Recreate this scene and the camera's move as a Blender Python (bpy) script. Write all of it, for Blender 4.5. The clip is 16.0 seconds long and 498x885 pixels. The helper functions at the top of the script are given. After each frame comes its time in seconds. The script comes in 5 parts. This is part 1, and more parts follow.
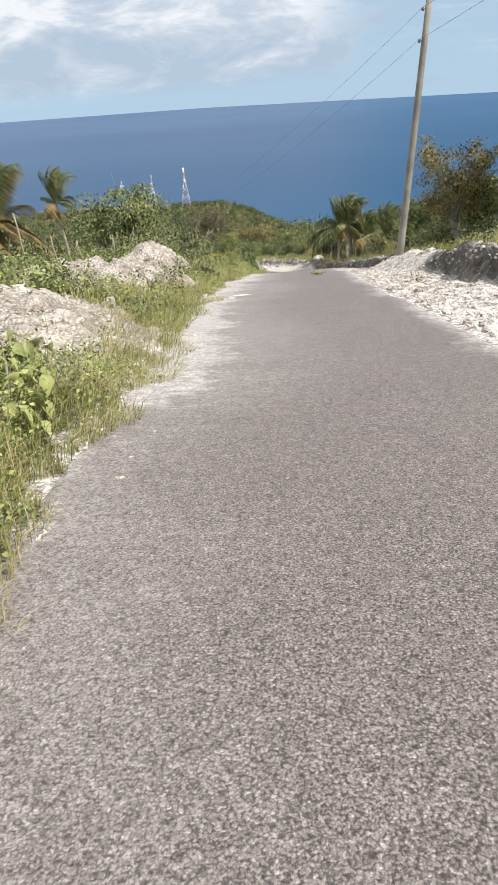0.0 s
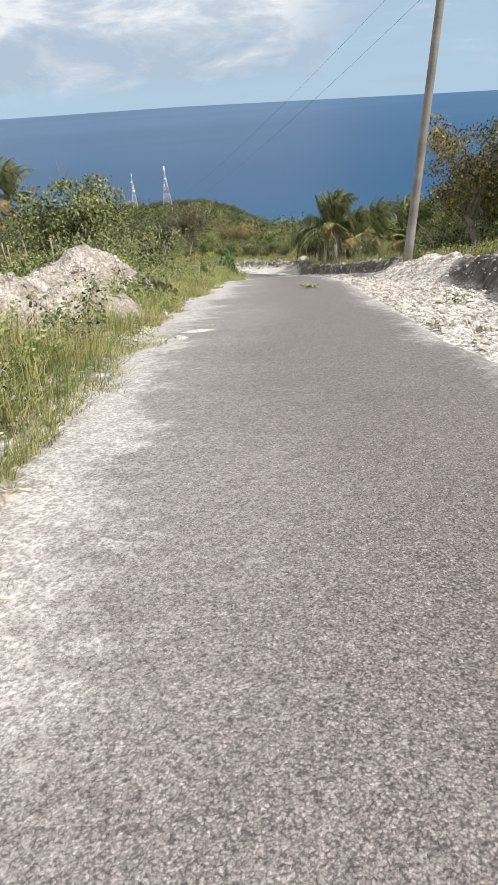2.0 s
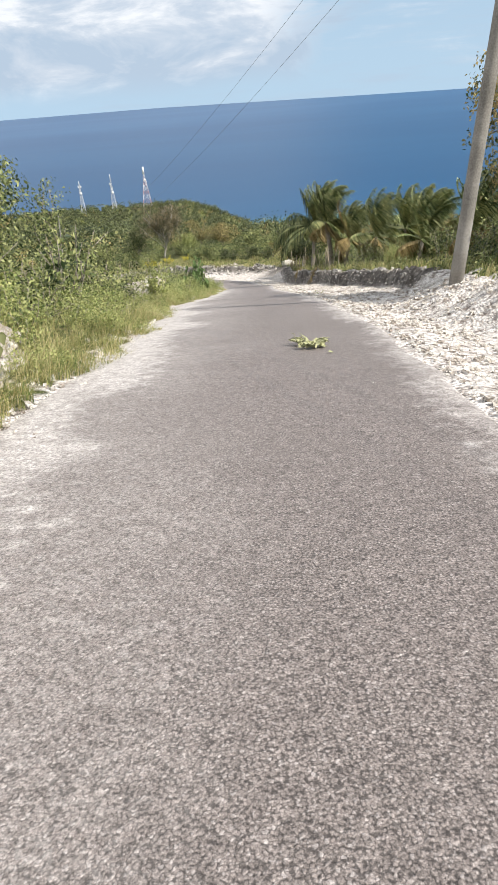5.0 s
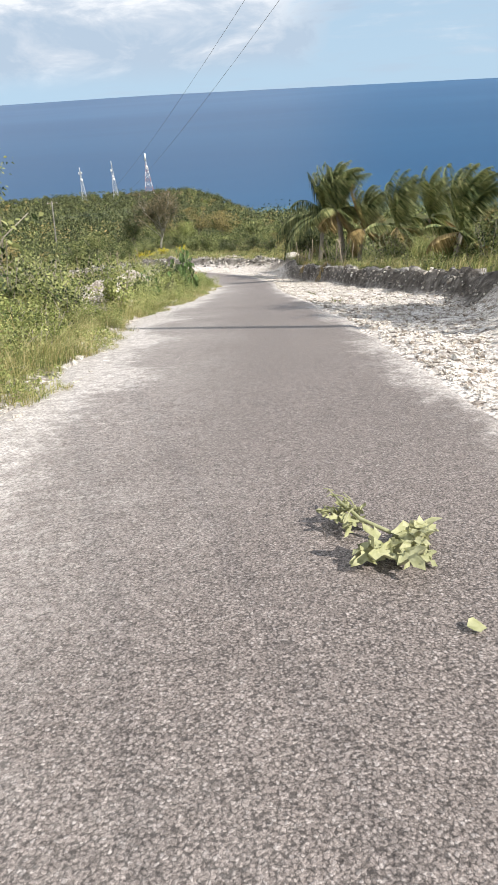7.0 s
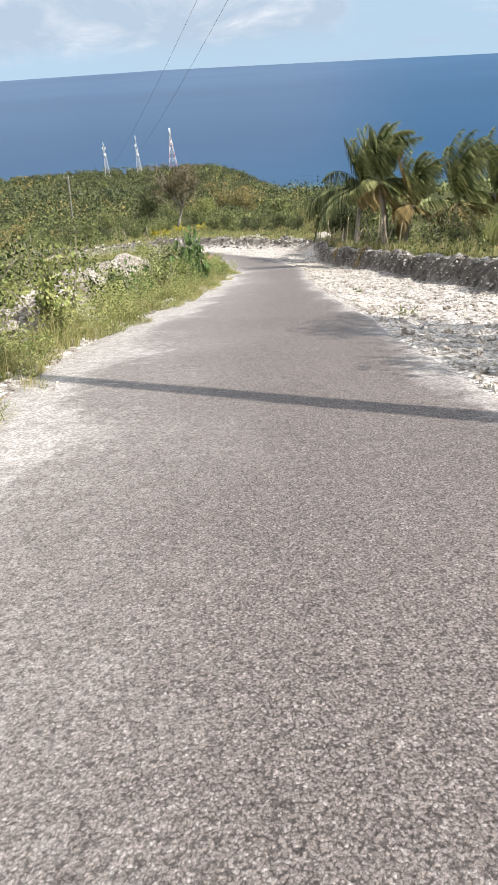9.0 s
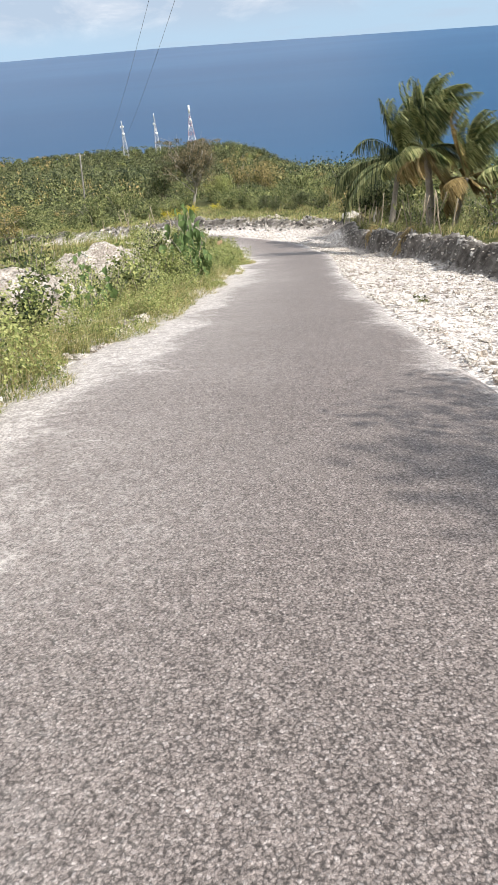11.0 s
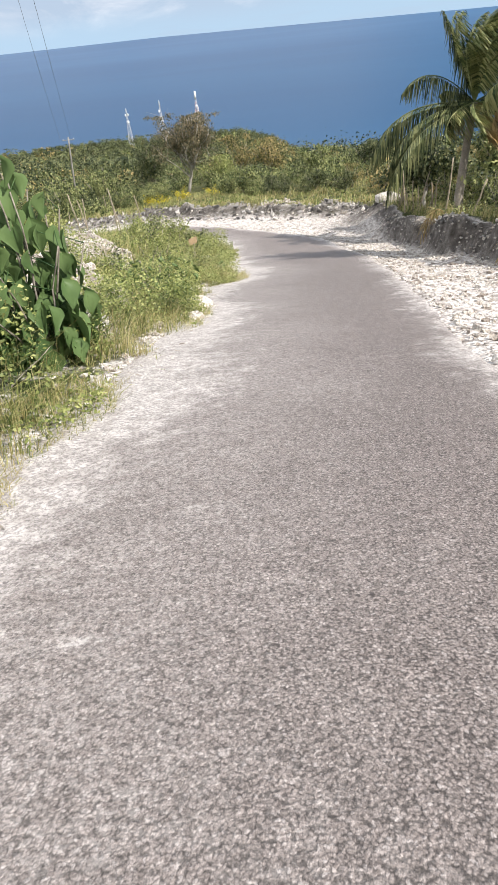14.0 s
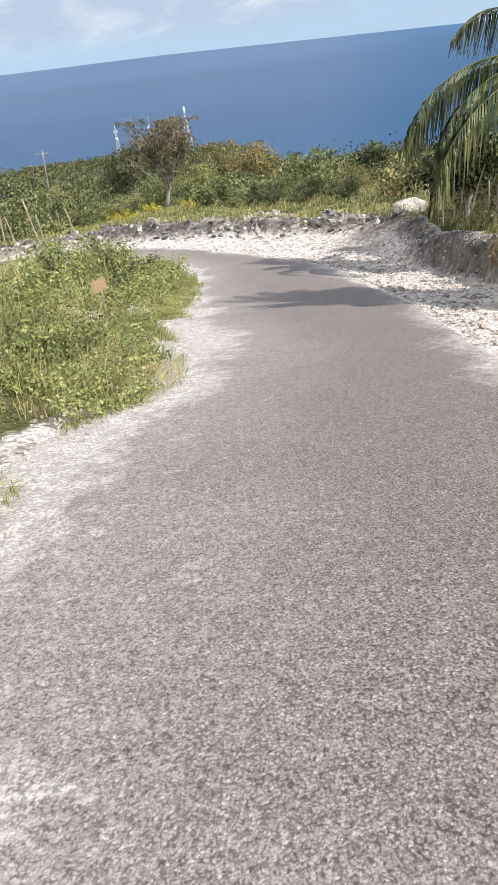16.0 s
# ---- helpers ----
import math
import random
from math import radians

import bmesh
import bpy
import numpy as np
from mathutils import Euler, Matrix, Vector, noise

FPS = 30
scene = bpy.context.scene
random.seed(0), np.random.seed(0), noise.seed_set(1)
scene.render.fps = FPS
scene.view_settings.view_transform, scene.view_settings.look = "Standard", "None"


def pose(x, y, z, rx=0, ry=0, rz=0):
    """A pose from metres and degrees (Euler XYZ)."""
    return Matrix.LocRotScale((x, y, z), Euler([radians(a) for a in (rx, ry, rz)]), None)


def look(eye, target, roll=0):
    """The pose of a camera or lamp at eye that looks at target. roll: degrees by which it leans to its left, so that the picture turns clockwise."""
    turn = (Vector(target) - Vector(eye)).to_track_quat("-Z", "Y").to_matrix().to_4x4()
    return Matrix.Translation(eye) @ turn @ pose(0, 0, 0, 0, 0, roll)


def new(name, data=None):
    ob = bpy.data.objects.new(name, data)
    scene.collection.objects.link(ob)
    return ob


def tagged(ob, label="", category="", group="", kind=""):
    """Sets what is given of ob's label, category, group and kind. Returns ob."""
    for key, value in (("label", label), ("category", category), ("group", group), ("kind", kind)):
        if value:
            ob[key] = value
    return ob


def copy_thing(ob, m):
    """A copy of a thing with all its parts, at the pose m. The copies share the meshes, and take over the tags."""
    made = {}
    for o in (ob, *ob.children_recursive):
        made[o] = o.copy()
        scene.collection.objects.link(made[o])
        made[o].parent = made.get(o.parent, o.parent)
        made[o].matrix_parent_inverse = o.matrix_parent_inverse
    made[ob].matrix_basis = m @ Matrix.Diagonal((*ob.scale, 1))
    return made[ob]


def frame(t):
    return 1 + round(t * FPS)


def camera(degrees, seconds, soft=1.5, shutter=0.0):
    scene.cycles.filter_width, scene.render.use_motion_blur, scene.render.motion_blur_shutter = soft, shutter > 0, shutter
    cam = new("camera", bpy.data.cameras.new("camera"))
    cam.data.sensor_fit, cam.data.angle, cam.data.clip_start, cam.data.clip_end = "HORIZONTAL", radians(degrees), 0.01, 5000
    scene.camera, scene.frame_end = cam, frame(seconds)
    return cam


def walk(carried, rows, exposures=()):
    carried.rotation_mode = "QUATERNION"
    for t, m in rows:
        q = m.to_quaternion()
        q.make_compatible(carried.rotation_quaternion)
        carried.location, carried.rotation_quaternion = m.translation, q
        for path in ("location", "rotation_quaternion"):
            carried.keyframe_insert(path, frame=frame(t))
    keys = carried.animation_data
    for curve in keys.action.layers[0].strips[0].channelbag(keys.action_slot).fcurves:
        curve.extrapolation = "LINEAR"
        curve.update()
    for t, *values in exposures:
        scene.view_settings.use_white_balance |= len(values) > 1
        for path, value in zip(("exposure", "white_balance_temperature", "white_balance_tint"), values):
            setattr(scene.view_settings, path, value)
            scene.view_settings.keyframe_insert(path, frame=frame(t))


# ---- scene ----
cam = camera(42.64, 16.0, soft=0.9, shutter=0.02)
PATH = [
    (0, (0.0, 0.0, 1.5), (-0.008, 1.746, 0.524), -4.17),
    (0.5, (0.103, 1.434, 1.226), (0.102, 3.179, 0.248), -4.35),
    (1, (0.192, 2.803, 0.945), (0.206, 4.546, -0.035), -4.02),
    (1.5, (0.322, 4.222, 0.673), (0.343, 5.963, -0.312), -4.36),
    (2, (0.454, 5.654, 0.412), (0.493, 7.396, -0.569), -4.03),
    (2.5, (0.631, 7.193, 0.097), (0.681, 8.937, -0.88), -4.28),
    (3, (0.806, 8.756, -0.203), (0.858, 10.502, -1.178), -4.94),
    (3.5, (0.988, 10.252, -0.472), (1.046, 11.995, -1.451), -5.19),
    (4, (1.144, 11.709, -0.75), (1.21, 13.455, -1.722), -5.06),
    (6.5, (2.003, 19.269, -2.326), (2.085, 20.996, -3.331), -4.12),
    (7, (2.136, 20.773, -2.671), (2.211, 22.499, -3.679), -3.86),
    (7.5, (2.24, 22.293, -3.023), (2.304, 24.012, -4.041), -3.54),
    (8, (2.369, 23.87, -3.382), (2.422, 25.584, -4.412), -3.33),
    (8.5, (2.476, 25.483, -3.768), (2.504, 27.187, -4.815), -3.57),
    (9, (2.55, 27.115, -4.163), (2.555, 28.813, -5.219), -3.94),
    (9.5, (2.599, 28.737, -4.529), (2.583, 30.432, -5.59), -4.49),
    (12, (3.05, 36.188, -6.413), (2.973, 37.846, -7.528), -4.70),
    (12.5, (3.104, 38.318, -6.971), (3.034, 39.99, -8.066), -4.23),
    (13, (3.185, 40.535, -7.623), (3.106, 42.186, -8.75), -4.94),
    (13.5, (3.283, 42.882, -8.251), (3.193, 44.553, -9.347), -5.62),
    (14, (3.346, 45.211, -8.902), (3.244, 46.864, -10.023), -6.36),
    (14.5, (3.414, 47.517, -9.493), (3.319, 49.188, -10.588), -6.41),
    (15, (3.559, 49.832, -10.084), (3.459, 51.502, -11.181), -7.37),
    (15.5, (3.673, 52.241, -10.697), (3.579, 53.913, -11.791), -7.39),
    (16, (3.797, 54.4, -11.256), (3.709, 56.076, -12.344), -7.14),
]
walk(cam, [(t, look(eye, target, roll)) for t, eye, target, roll in PATH],
     exposures=((0.0, 0.27, 6500, 10), (1.0, 0.25, 6500, 10), (2.0, 0.20, 6500, 10), (3.0, 0.30, 6500, 10), (7.0, 0.38, 6500, 10), (9.5, 0.40, 6470, 10.5), (12.5, 0.42, 6450, 11.5), (14.0, 0.42, 6420, 12), (16.0, 0.38, 6380, 13)))

# ---- sky and sun ----
SUN_AZ, SUN_EL = math.atan2(0.82, -0.573), radians(45.5)
world = bpy.data.worlds.new("sky")
scene.world = world
world.use_nodes = True
wn, wl = world.node_tree.nodes, world.node_tree.links


def wnode(kind, **props):
    n = wn.new(kind)
    for k, v in props.items():
        n.inputs[k].default_value = v
    return n


sky = wn.new("ShaderNodeTexSky")
sky.sky_type, sky.sun_disc = 'NISHITA', False
sky.sun_elevation, sky.sun_rotation = SUN_EL, SUN_AZ
sky.altitude, sky.air_density, sky.dust_density, sky.ozone_density = 100, 1.0, 0.4, 2.5
coord = wn.new("ShaderNodeTexCoord")
sep = wn.new("ShaderNodeSeparateXYZ")
wl.new(coord.outputs["Generated"], sep.inputs[0])
lift = wn.new("ShaderNodeMath")
lift.operation = 'MAXIMUM'
lift.inputs[1].default_value = 0.0
wl.new(sep.outputs[2], lift.inputs[0])
lift2 = wn.new("ShaderNodeMath")
lift2.operation = 'ADD'
lift2.inputs[1].default_value = 0.14
wl.new(lift.outputs[0], lift2.inputs[0])
comb = wn.new("ShaderNodeCombineXYZ")
wl.new(sep.outputs[0], comb.inputs[0])
wl.new(sep.outputs[1], comb.inputs[1])
wl.new(lift2.outputs[0], comb.inputs[2])
wl.new(comb.outputs[0], sky.inputs["Vector"])
# a bank of cumulus over the sea, left of the road's line, thinning to faint streaks on its right; loose cumulus elsewhere
def wcalc(op, a, b, clamp=False):
    n = wn.new("ShaderNodeMath")
    n.operation, n.use_clamp = op, clamp
    for k, v in enumerate((a, b)):
        if isinstance(v, (int, float)):
            n.inputs[k].default_value = v
        else:
            wl.new(v, n.inputs[k])
    return n.outputs[0]


def wstep(v, lo, hi):
    n = wn.new("ShaderNodeMapRange")
    n.interpolation_type = 'SMOOTHSTEP'
    n.inputs["From Min"].default_value, n.inputs["From Max"].default_value = lo, hi
    wl.new(v, n.inputs[0])
    return n.outputs[0]


def wnoise(stretch, shift, scale, detail, roughness, distortion=0.0):
    m = wn.new("ShaderNodeMapping")
    m.inputs["Scale"].default_value, m.inputs["Location"].default_value = stretch, shift
    wl.new(coord.outputs["Generated"], m.inputs[0])
    n = wnode("ShaderNodeTexNoise", Scale=scale, Detail=detail, Roughness=roughness, Distortion=distortion)
    wl.new(m.outputs[0], n.inputs["Vector"])
    return n.outputs[0]


def wmix(f, a, b):
    n = wn.new("ShaderNodeMix")
    n.data_type = 'RGBA'
    for key, v in (("Factor", f), ("A", a), ("B", b)):
        if isinstance(v, (float, tuple)):
            n.inputs[key].default_value = v
        else:
            wl.new(v, n.inputs[key])
    return n.outputs["Result"]


billow = wnoise((1, 1, 2.6), (1.35, 0.4, 0.2), 8.0, 9.0, 0.6, 0.4)
swell = wnoise((1, 1, 2.0), (0.3, 1.7, 0.9), 3.2, 4.0, 0.5)
wisp = wnoise((1, 1, 9.0), (0.7, 0.1, 0.5), 7.0, 6.0, 0.6)
# the bank reaches from the left to a little right of the road's line
side = wcalc('ADD', sep.outputs[0], wcalc('MULTIPLY', wcalc('SUBTRACT', billow, 0.5), 0.42))
inside = wcalc('SUBTRACT', 1.0, wstep(side, 0.13, 0.22))
above = wstep(wcalc('ADD', sep.outputs[2], wcalc('MULTIPLY', wcalc('SUBTRACT', swell, 0.5), 0.05)), -0.012, 0.026)
bank_of_cloud = wcalc('MULTIPLY', wcalc('MULTIPLY', inside, above), wstep(billow, 0.02, 0.24))
loose = wcalc('MULTIPLY', wstep(wcalc('ADD', billow, wcalc('MULTIPLY', swell, 0.6)), 0.83, 1.0), wstep(sep.outputs[2], 0.1, 0.3))
streaky = wcalc('MULTIPLY', wstep(wisp, 0.46, 0.74), 0.5)
amount = wcalc('MAXIMUM', wcalc('MAXIMUM', bank_of_cloud, loose), streaky, True)
lit = wcalc('ADD', billow, wcalc('MULTIPLY', wcalc('SUBTRACT', sep.outputs[2], 0.055), 1.9))
shade = wn.new("ShaderNodeValToRGB")
shade.color_ramp.elements[0].position, shade.color_ramp.elements[0].color = 0.42, (4.6, 5.7, 7.0, 1)
shade.color_ramp.elements[1].position, shade.color_ramp.elements[1].color = 0.65, (8.8, 9.1, 9.5, 1)
shade.color_ramp.elements.new(0.53).color = (5.9, 6.7, 7.7, 1)
wl.new(lit, shade.inputs[0])
# thin moist haze lies over the whole sky, thickest at the horizon
mist = wcalc('SUBTRACT', 0.80, wcalc('MULTIPLY', wstep(sep.outputs[2], 0.0, 0.5), 0.45))
clear = wmix(mist, sky.outputs[0], (4.9, 6.6, 8.1, 1.0))
wl.new(wmix(amount, clear, shade.outputs[0]), wn["Background"].inputs[0])
wn["Background"].inputs[1].default_value = 0.085

sun = new("sun", bpy.data.lights.new("sun", 'SUN'))
sun.data.energy, sun.data.angle, sun.data.color = 5.0, radians(0.5), (1.0, 0.945, 0.86)
sun.matrix_world = look((0, 0, 0), (-math.sin(SUN_AZ) * math.cos(SUN_EL), -math.cos(SUN_AZ) * math.cos(SUN_EL), -math.sin(SUN_EL)))


# ---- materials ----
def warped(n, l, geo, scale, amount):
    """Places pushed about by noise, so that cells drawn at them are uneven."""
    t, shift, add = n.new("ShaderNodeTexNoise"), n.new("ShaderNodeVectorMath"), n.new("ShaderNodeVectorMath")
    t.inputs["Scale"].default_value, t.inputs["Detail"].default_value = scale, 3
    l.new(geo.outputs["Position"], t.inputs["Vector"])
    shift.operation = 'MULTIPLY_ADD'
    shift.inputs[1].default_value, shift.inputs[2].default_value = (amount,) * 3, (-amount / 2,) * 3
    l.new(t.outputs["Color"], shift.inputs[0])
    add.operation = 'ADD'
    l.new(geo.outputs["Position"], add.inputs[0])
    l.new(shift.outputs[0], add.inputs[1])
    return add.outputs[0]


def material(name, colours, scale=4.0, fine=40.0, rough=0.85, bump=0.3, bump_scale=None, island=0.0, spec=0.3, translucent=0.0, depth=0.02, pebbles=0.0):
    """A surface whose base colour runs through the given colours by noise at two scales, with a bump of its own."""
    m = bpy.data.materials.new(name)
    m.use_nodes = True
    n, l = m.node_tree.nodes, m.node_tree.links
    p = n["Principled BSDF"]
    p.inputs["Roughness"].default_value = rough
    p.inputs["Specular IOR Level"].default_value = spec
    geo = n.new("ShaderNodeNewGeometry")
    big, small = n.new("ShaderNodeTexNoise"), n.new("ShaderNodeTexNoise")
    big.inputs["Scale"].default_value, big.inputs["Detail"].default_value = scale, 4
    small.inputs["Scale"].default_value, small.inputs["Detail"].default_value = fine, 5
    l.new(geo.outputs["Position"], big.inputs["Vector"])
    l.new(geo.outputs["Position"], small.inputs["Vector"])
    mix = n.new("ShaderNodeMath")
    mix.operation = 'MULTIPLY_ADD'
    mix.inputs[1].default_value, mix.inputs[2].default_value = 0.55, 0.0
    l.new(big.outputs[0], mix.inputs[0])
    add = n.new("ShaderNodeMath")
    add.operation = 'MULTIPLY_ADD'
    add.inputs[1].default_value = 0.45
    l.new(small.outputs[0], add.inputs[0])
    l.new(mix.outputs[0], add.inputs[2])
    last = add
    if island:
        own = n.new("ShaderNodeMath")
        own.operation = 'MULTIPLY_ADD'
        own.inputs[1].default_value = island
        l.new(geo.outputs["Random Per Island"], own.inputs[0])
        l.new(add.outputs[0], own.inputs[2])
        last = n.new("ShaderNodeMath")
        last.operation = 'SUBTRACT'
        last.inputs[1].default_value = island / 2
        l.new(own.outputs[0], last.inputs[0])
    ramp = n.new("ShaderNodeValToRGB")
    while len(ramp.color_ramp.elements) < len(colours):
        ramp.color_ramp.elements.new(0.5)
    for k, c in enumerate(colours):
        e = ramp.color_ramp.elements[k]
        e.position = 0.33 + 0.34 * k / (len(colours) - 1)
        e.color = (*c, 1)
    l.new(last.outputs[0], ramp.inputs[0])
    tint = ramp.outputs[0]
    if pebbles:
        cell = n.new("ShaderNodeTexVoronoi")
        cell.inputs["Scale"].default_value = pebbles
        l.new(warped(n, l, geo, 9, 0.16), cell.inputs["Vector"])
        gap = n.new("ShaderNodeValToRGB")
        gap.color_ramp.elements[0].position, gap.color_ramp.elements[0].color = 0.48, (1, 1, 1, 1)
        gap.color_ramp.elements[1].position, gap.color_ramp.elements[1].color = 0.80, (0.66, 0.62, 0.58, 1)
        l.new(cell.outputs["Distance"], gap.inputs[0])
        joint = n.new("ShaderNodeMix")
        joint.data_type, joint.blend_type = 'RGBA', 'MULTIPLY'
        joint.inputs["Factor"].default_value = 1
        l.new(tint, joint.inputs["A"])
        l.new(gap.outputs[0], joint.inputs["B"])
        tint = joint.outputs["Result"]
    l.new(tint, p.inputs["Base Color"])
    if bump:
        b = n.new("ShaderNodeBump")
        b.inputs["Strength"].default_value, b.inputs["Distance"].default_value = bump, depth
        h = small
        if bump_scale:
            h = n.new("ShaderNodeTexNoise")
            h.inputs["Scale"].default_value, h.inputs["Detail"].default_value = bump_scale, 6
            l.new(geo.outputs["Position"], h.inputs["Vector"])
        level = h.outputs[0]
        if pebbles:
            dome = n.new("ShaderNodeMath")
            dome.operation = 'MULTIPLY_ADD'
            dome.inputs[1].default_value = -1.1
            l.new(cell.outputs["Distance"], dome.inputs[0])
            l.new(level, dome.inputs[2])
            level = dome.outputs[0]
        l.new(level, b.inputs["Height"])
        l.new(b.outputs[0], p.inputs["Normal"])
    if translucent:
        t = n.new("ShaderNodeBsdfTranslucent")
        l.new(ramp.outputs[0], t.inputs[0])
        s = n.new("ShaderNodeMixShader")
        s.inputs[0].default_value = translucent
        l.new(p.outputs[0], s.inputs[1])
        l.new(t.outputs[0], s.inputs[2])
        l.new(s.outputs[0], n["Material Output"].inputs[0])
    return m


def leafy(name, colours, fine=3.0, island=0.5):
    return material(name, colours, scale=0.6, fine=fine, rough=0.55, bump=0, island=island, spec=0.35, translucent=0.18)


M_LIME = material("limestone", [(0.38, 0.335, 0.29), (0.66, 0.615, 0.56), (0.80, 0.765, 0.715)], 1.5, 14, 0.95, 0.9, 16, island=0.3, spec=0.1, depth=0.05, pebbles=19)
M_GRASS = leafy("grass", [(0.10, 0.145, 0.036), (0.235, 0.26, 0.078), (0.44, 0.41, 0.18)])
M_DRY = leafy("dry_grass", [(0.22, 0.20, 0.07), (0.40, 0.34, 0.15), (0.52, 0.45, 0.24)])
M_WEED = leafy("weed_leaf", [(0.07, 0.10, 0.026), (0.235, 0.27, 0.078), (0.42, 0.43, 0.17)], island=0.32)
M_BUSH = leafy("bush_leaf", [(0.024, 0.042, 0.013), (0.165, 0.198, 0.066), (0.34, 0.355, 0.145)])
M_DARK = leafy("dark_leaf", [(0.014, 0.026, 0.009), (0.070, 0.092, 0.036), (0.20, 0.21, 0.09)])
M_RUST = leafy("rusty_leaf", [(0.035, 0.055, 0.016), (0.235, 0.21, 0.072), (0.44, 0.335, 0.145)])
M_DUSKY = leafy("dusky_leaf", [(0.030, 0.036, 0.016), (0.125, 0.11, 0.052), (0.27, 0.215, 0.125)])
M_BIG = leafy("broad_leaf", [(0.016, 0.045, 0.013), (0.045, 0.10, 0.030), (0.13, 0.20, 0.07)])
M_PALM = leafy("palm_leaf", [(0.05, 0.08, 0.028), (0.205, 0.24, 0.088), (0.46, 0.455, 0.21)])
M_PALMDRY = leafy("dry_palm_leaf", [(0.16, 0.12, 0.05), (0.30, 0.22, 0.09), (0.42, 0.32, 0.15)])
M_PALE = leafy("pale_leaf", [(0.14, 0.155, 0.065), (0.30, 0.31, 0.15), (0.48, 0.48, 0.29)], 20)
M_YELLOW = leafy("yellow_bloom", [(0.35, 0.33, 0.02), (0.6, 0.5, 0.03), (0.75, 0.62, 0.06)])
M_BARK = material("bark", [(0.13, 0.11, 0.09), (0.26, 0.23, 0.19), (0.40, 0.36, 0.31)], 3, 25, 0.95, 0.6, 18)
M_PALEBARK = material("pale_bark", [(0.30, 0.27, 0.23), (0.45, 0.42, 0.37), (0.58, 0.55, 0.50)], 3, 25, 0.9, 0.5, 18)
M_PALMBARK = material("palm_bark", [(0.17, 0.145, 0.12), (0.29, 0.255, 0.215), (0.42, 0.38, 0.33)], 3, 25, 0.95, 0.6, 18)
M_STICK = material("stick_wood", [(0.22, 0.18, 0.13), (0.34, 0.285, 0.21), (0.45, 0.39, 0.31)], 4, 30, 0.9, 0.4)
M_POLE = material("weathered_pole", [(0.16, 0.148, 0.132), (0.26, 0.245, 0.222), (0.35, 0.335, 0.31)], 1.2, 30, 0.85, 0.3)
M_STEEL = material("galvanised_steel", [(0.42, 0.43, 0.45), (0.52, 0.53, 0.55), (0.6, 0.6, 0.62)], 2, 20, 0.5, 0.1)
M_RED = material("red_mast_paint", [(0.42, 0.20, 0.18), (0.50, 0.25, 0.22), (0.56, 0.31, 0.28)], 2, 20, 0.6, 0.1)
M_ROCK = material("weathered_rock", [(0.09, 0.085, 0.08), (0.20, 0.19, 0.18), (0.40, 0.385, 0.365)], 1.5, 12, 0.95, 0.7, 9, island=0.5, spec=0.1, depth=0.05)
M_WHITE = material("white_mast_paint", [(0.7, 0.7, 0.7), (0.78, 0.78, 0.78), (0.82, 0.82, 0.82)], 2, 20, 0.6, 0.1)
M_WIRE = material("cable_black", [(0.12, 0.125, 0.13), (0.16, 0.165, 0.17), (0.2, 0.2, 0.2)], 2, 20, 0.6, 0)
M_BOARD = material("plywood", [(0.38, 0.26, 0.15), (0.48, 0.34, 0.20), (0.55, 0.41, 0.26)], 6, 50, 0.8, 0.2)


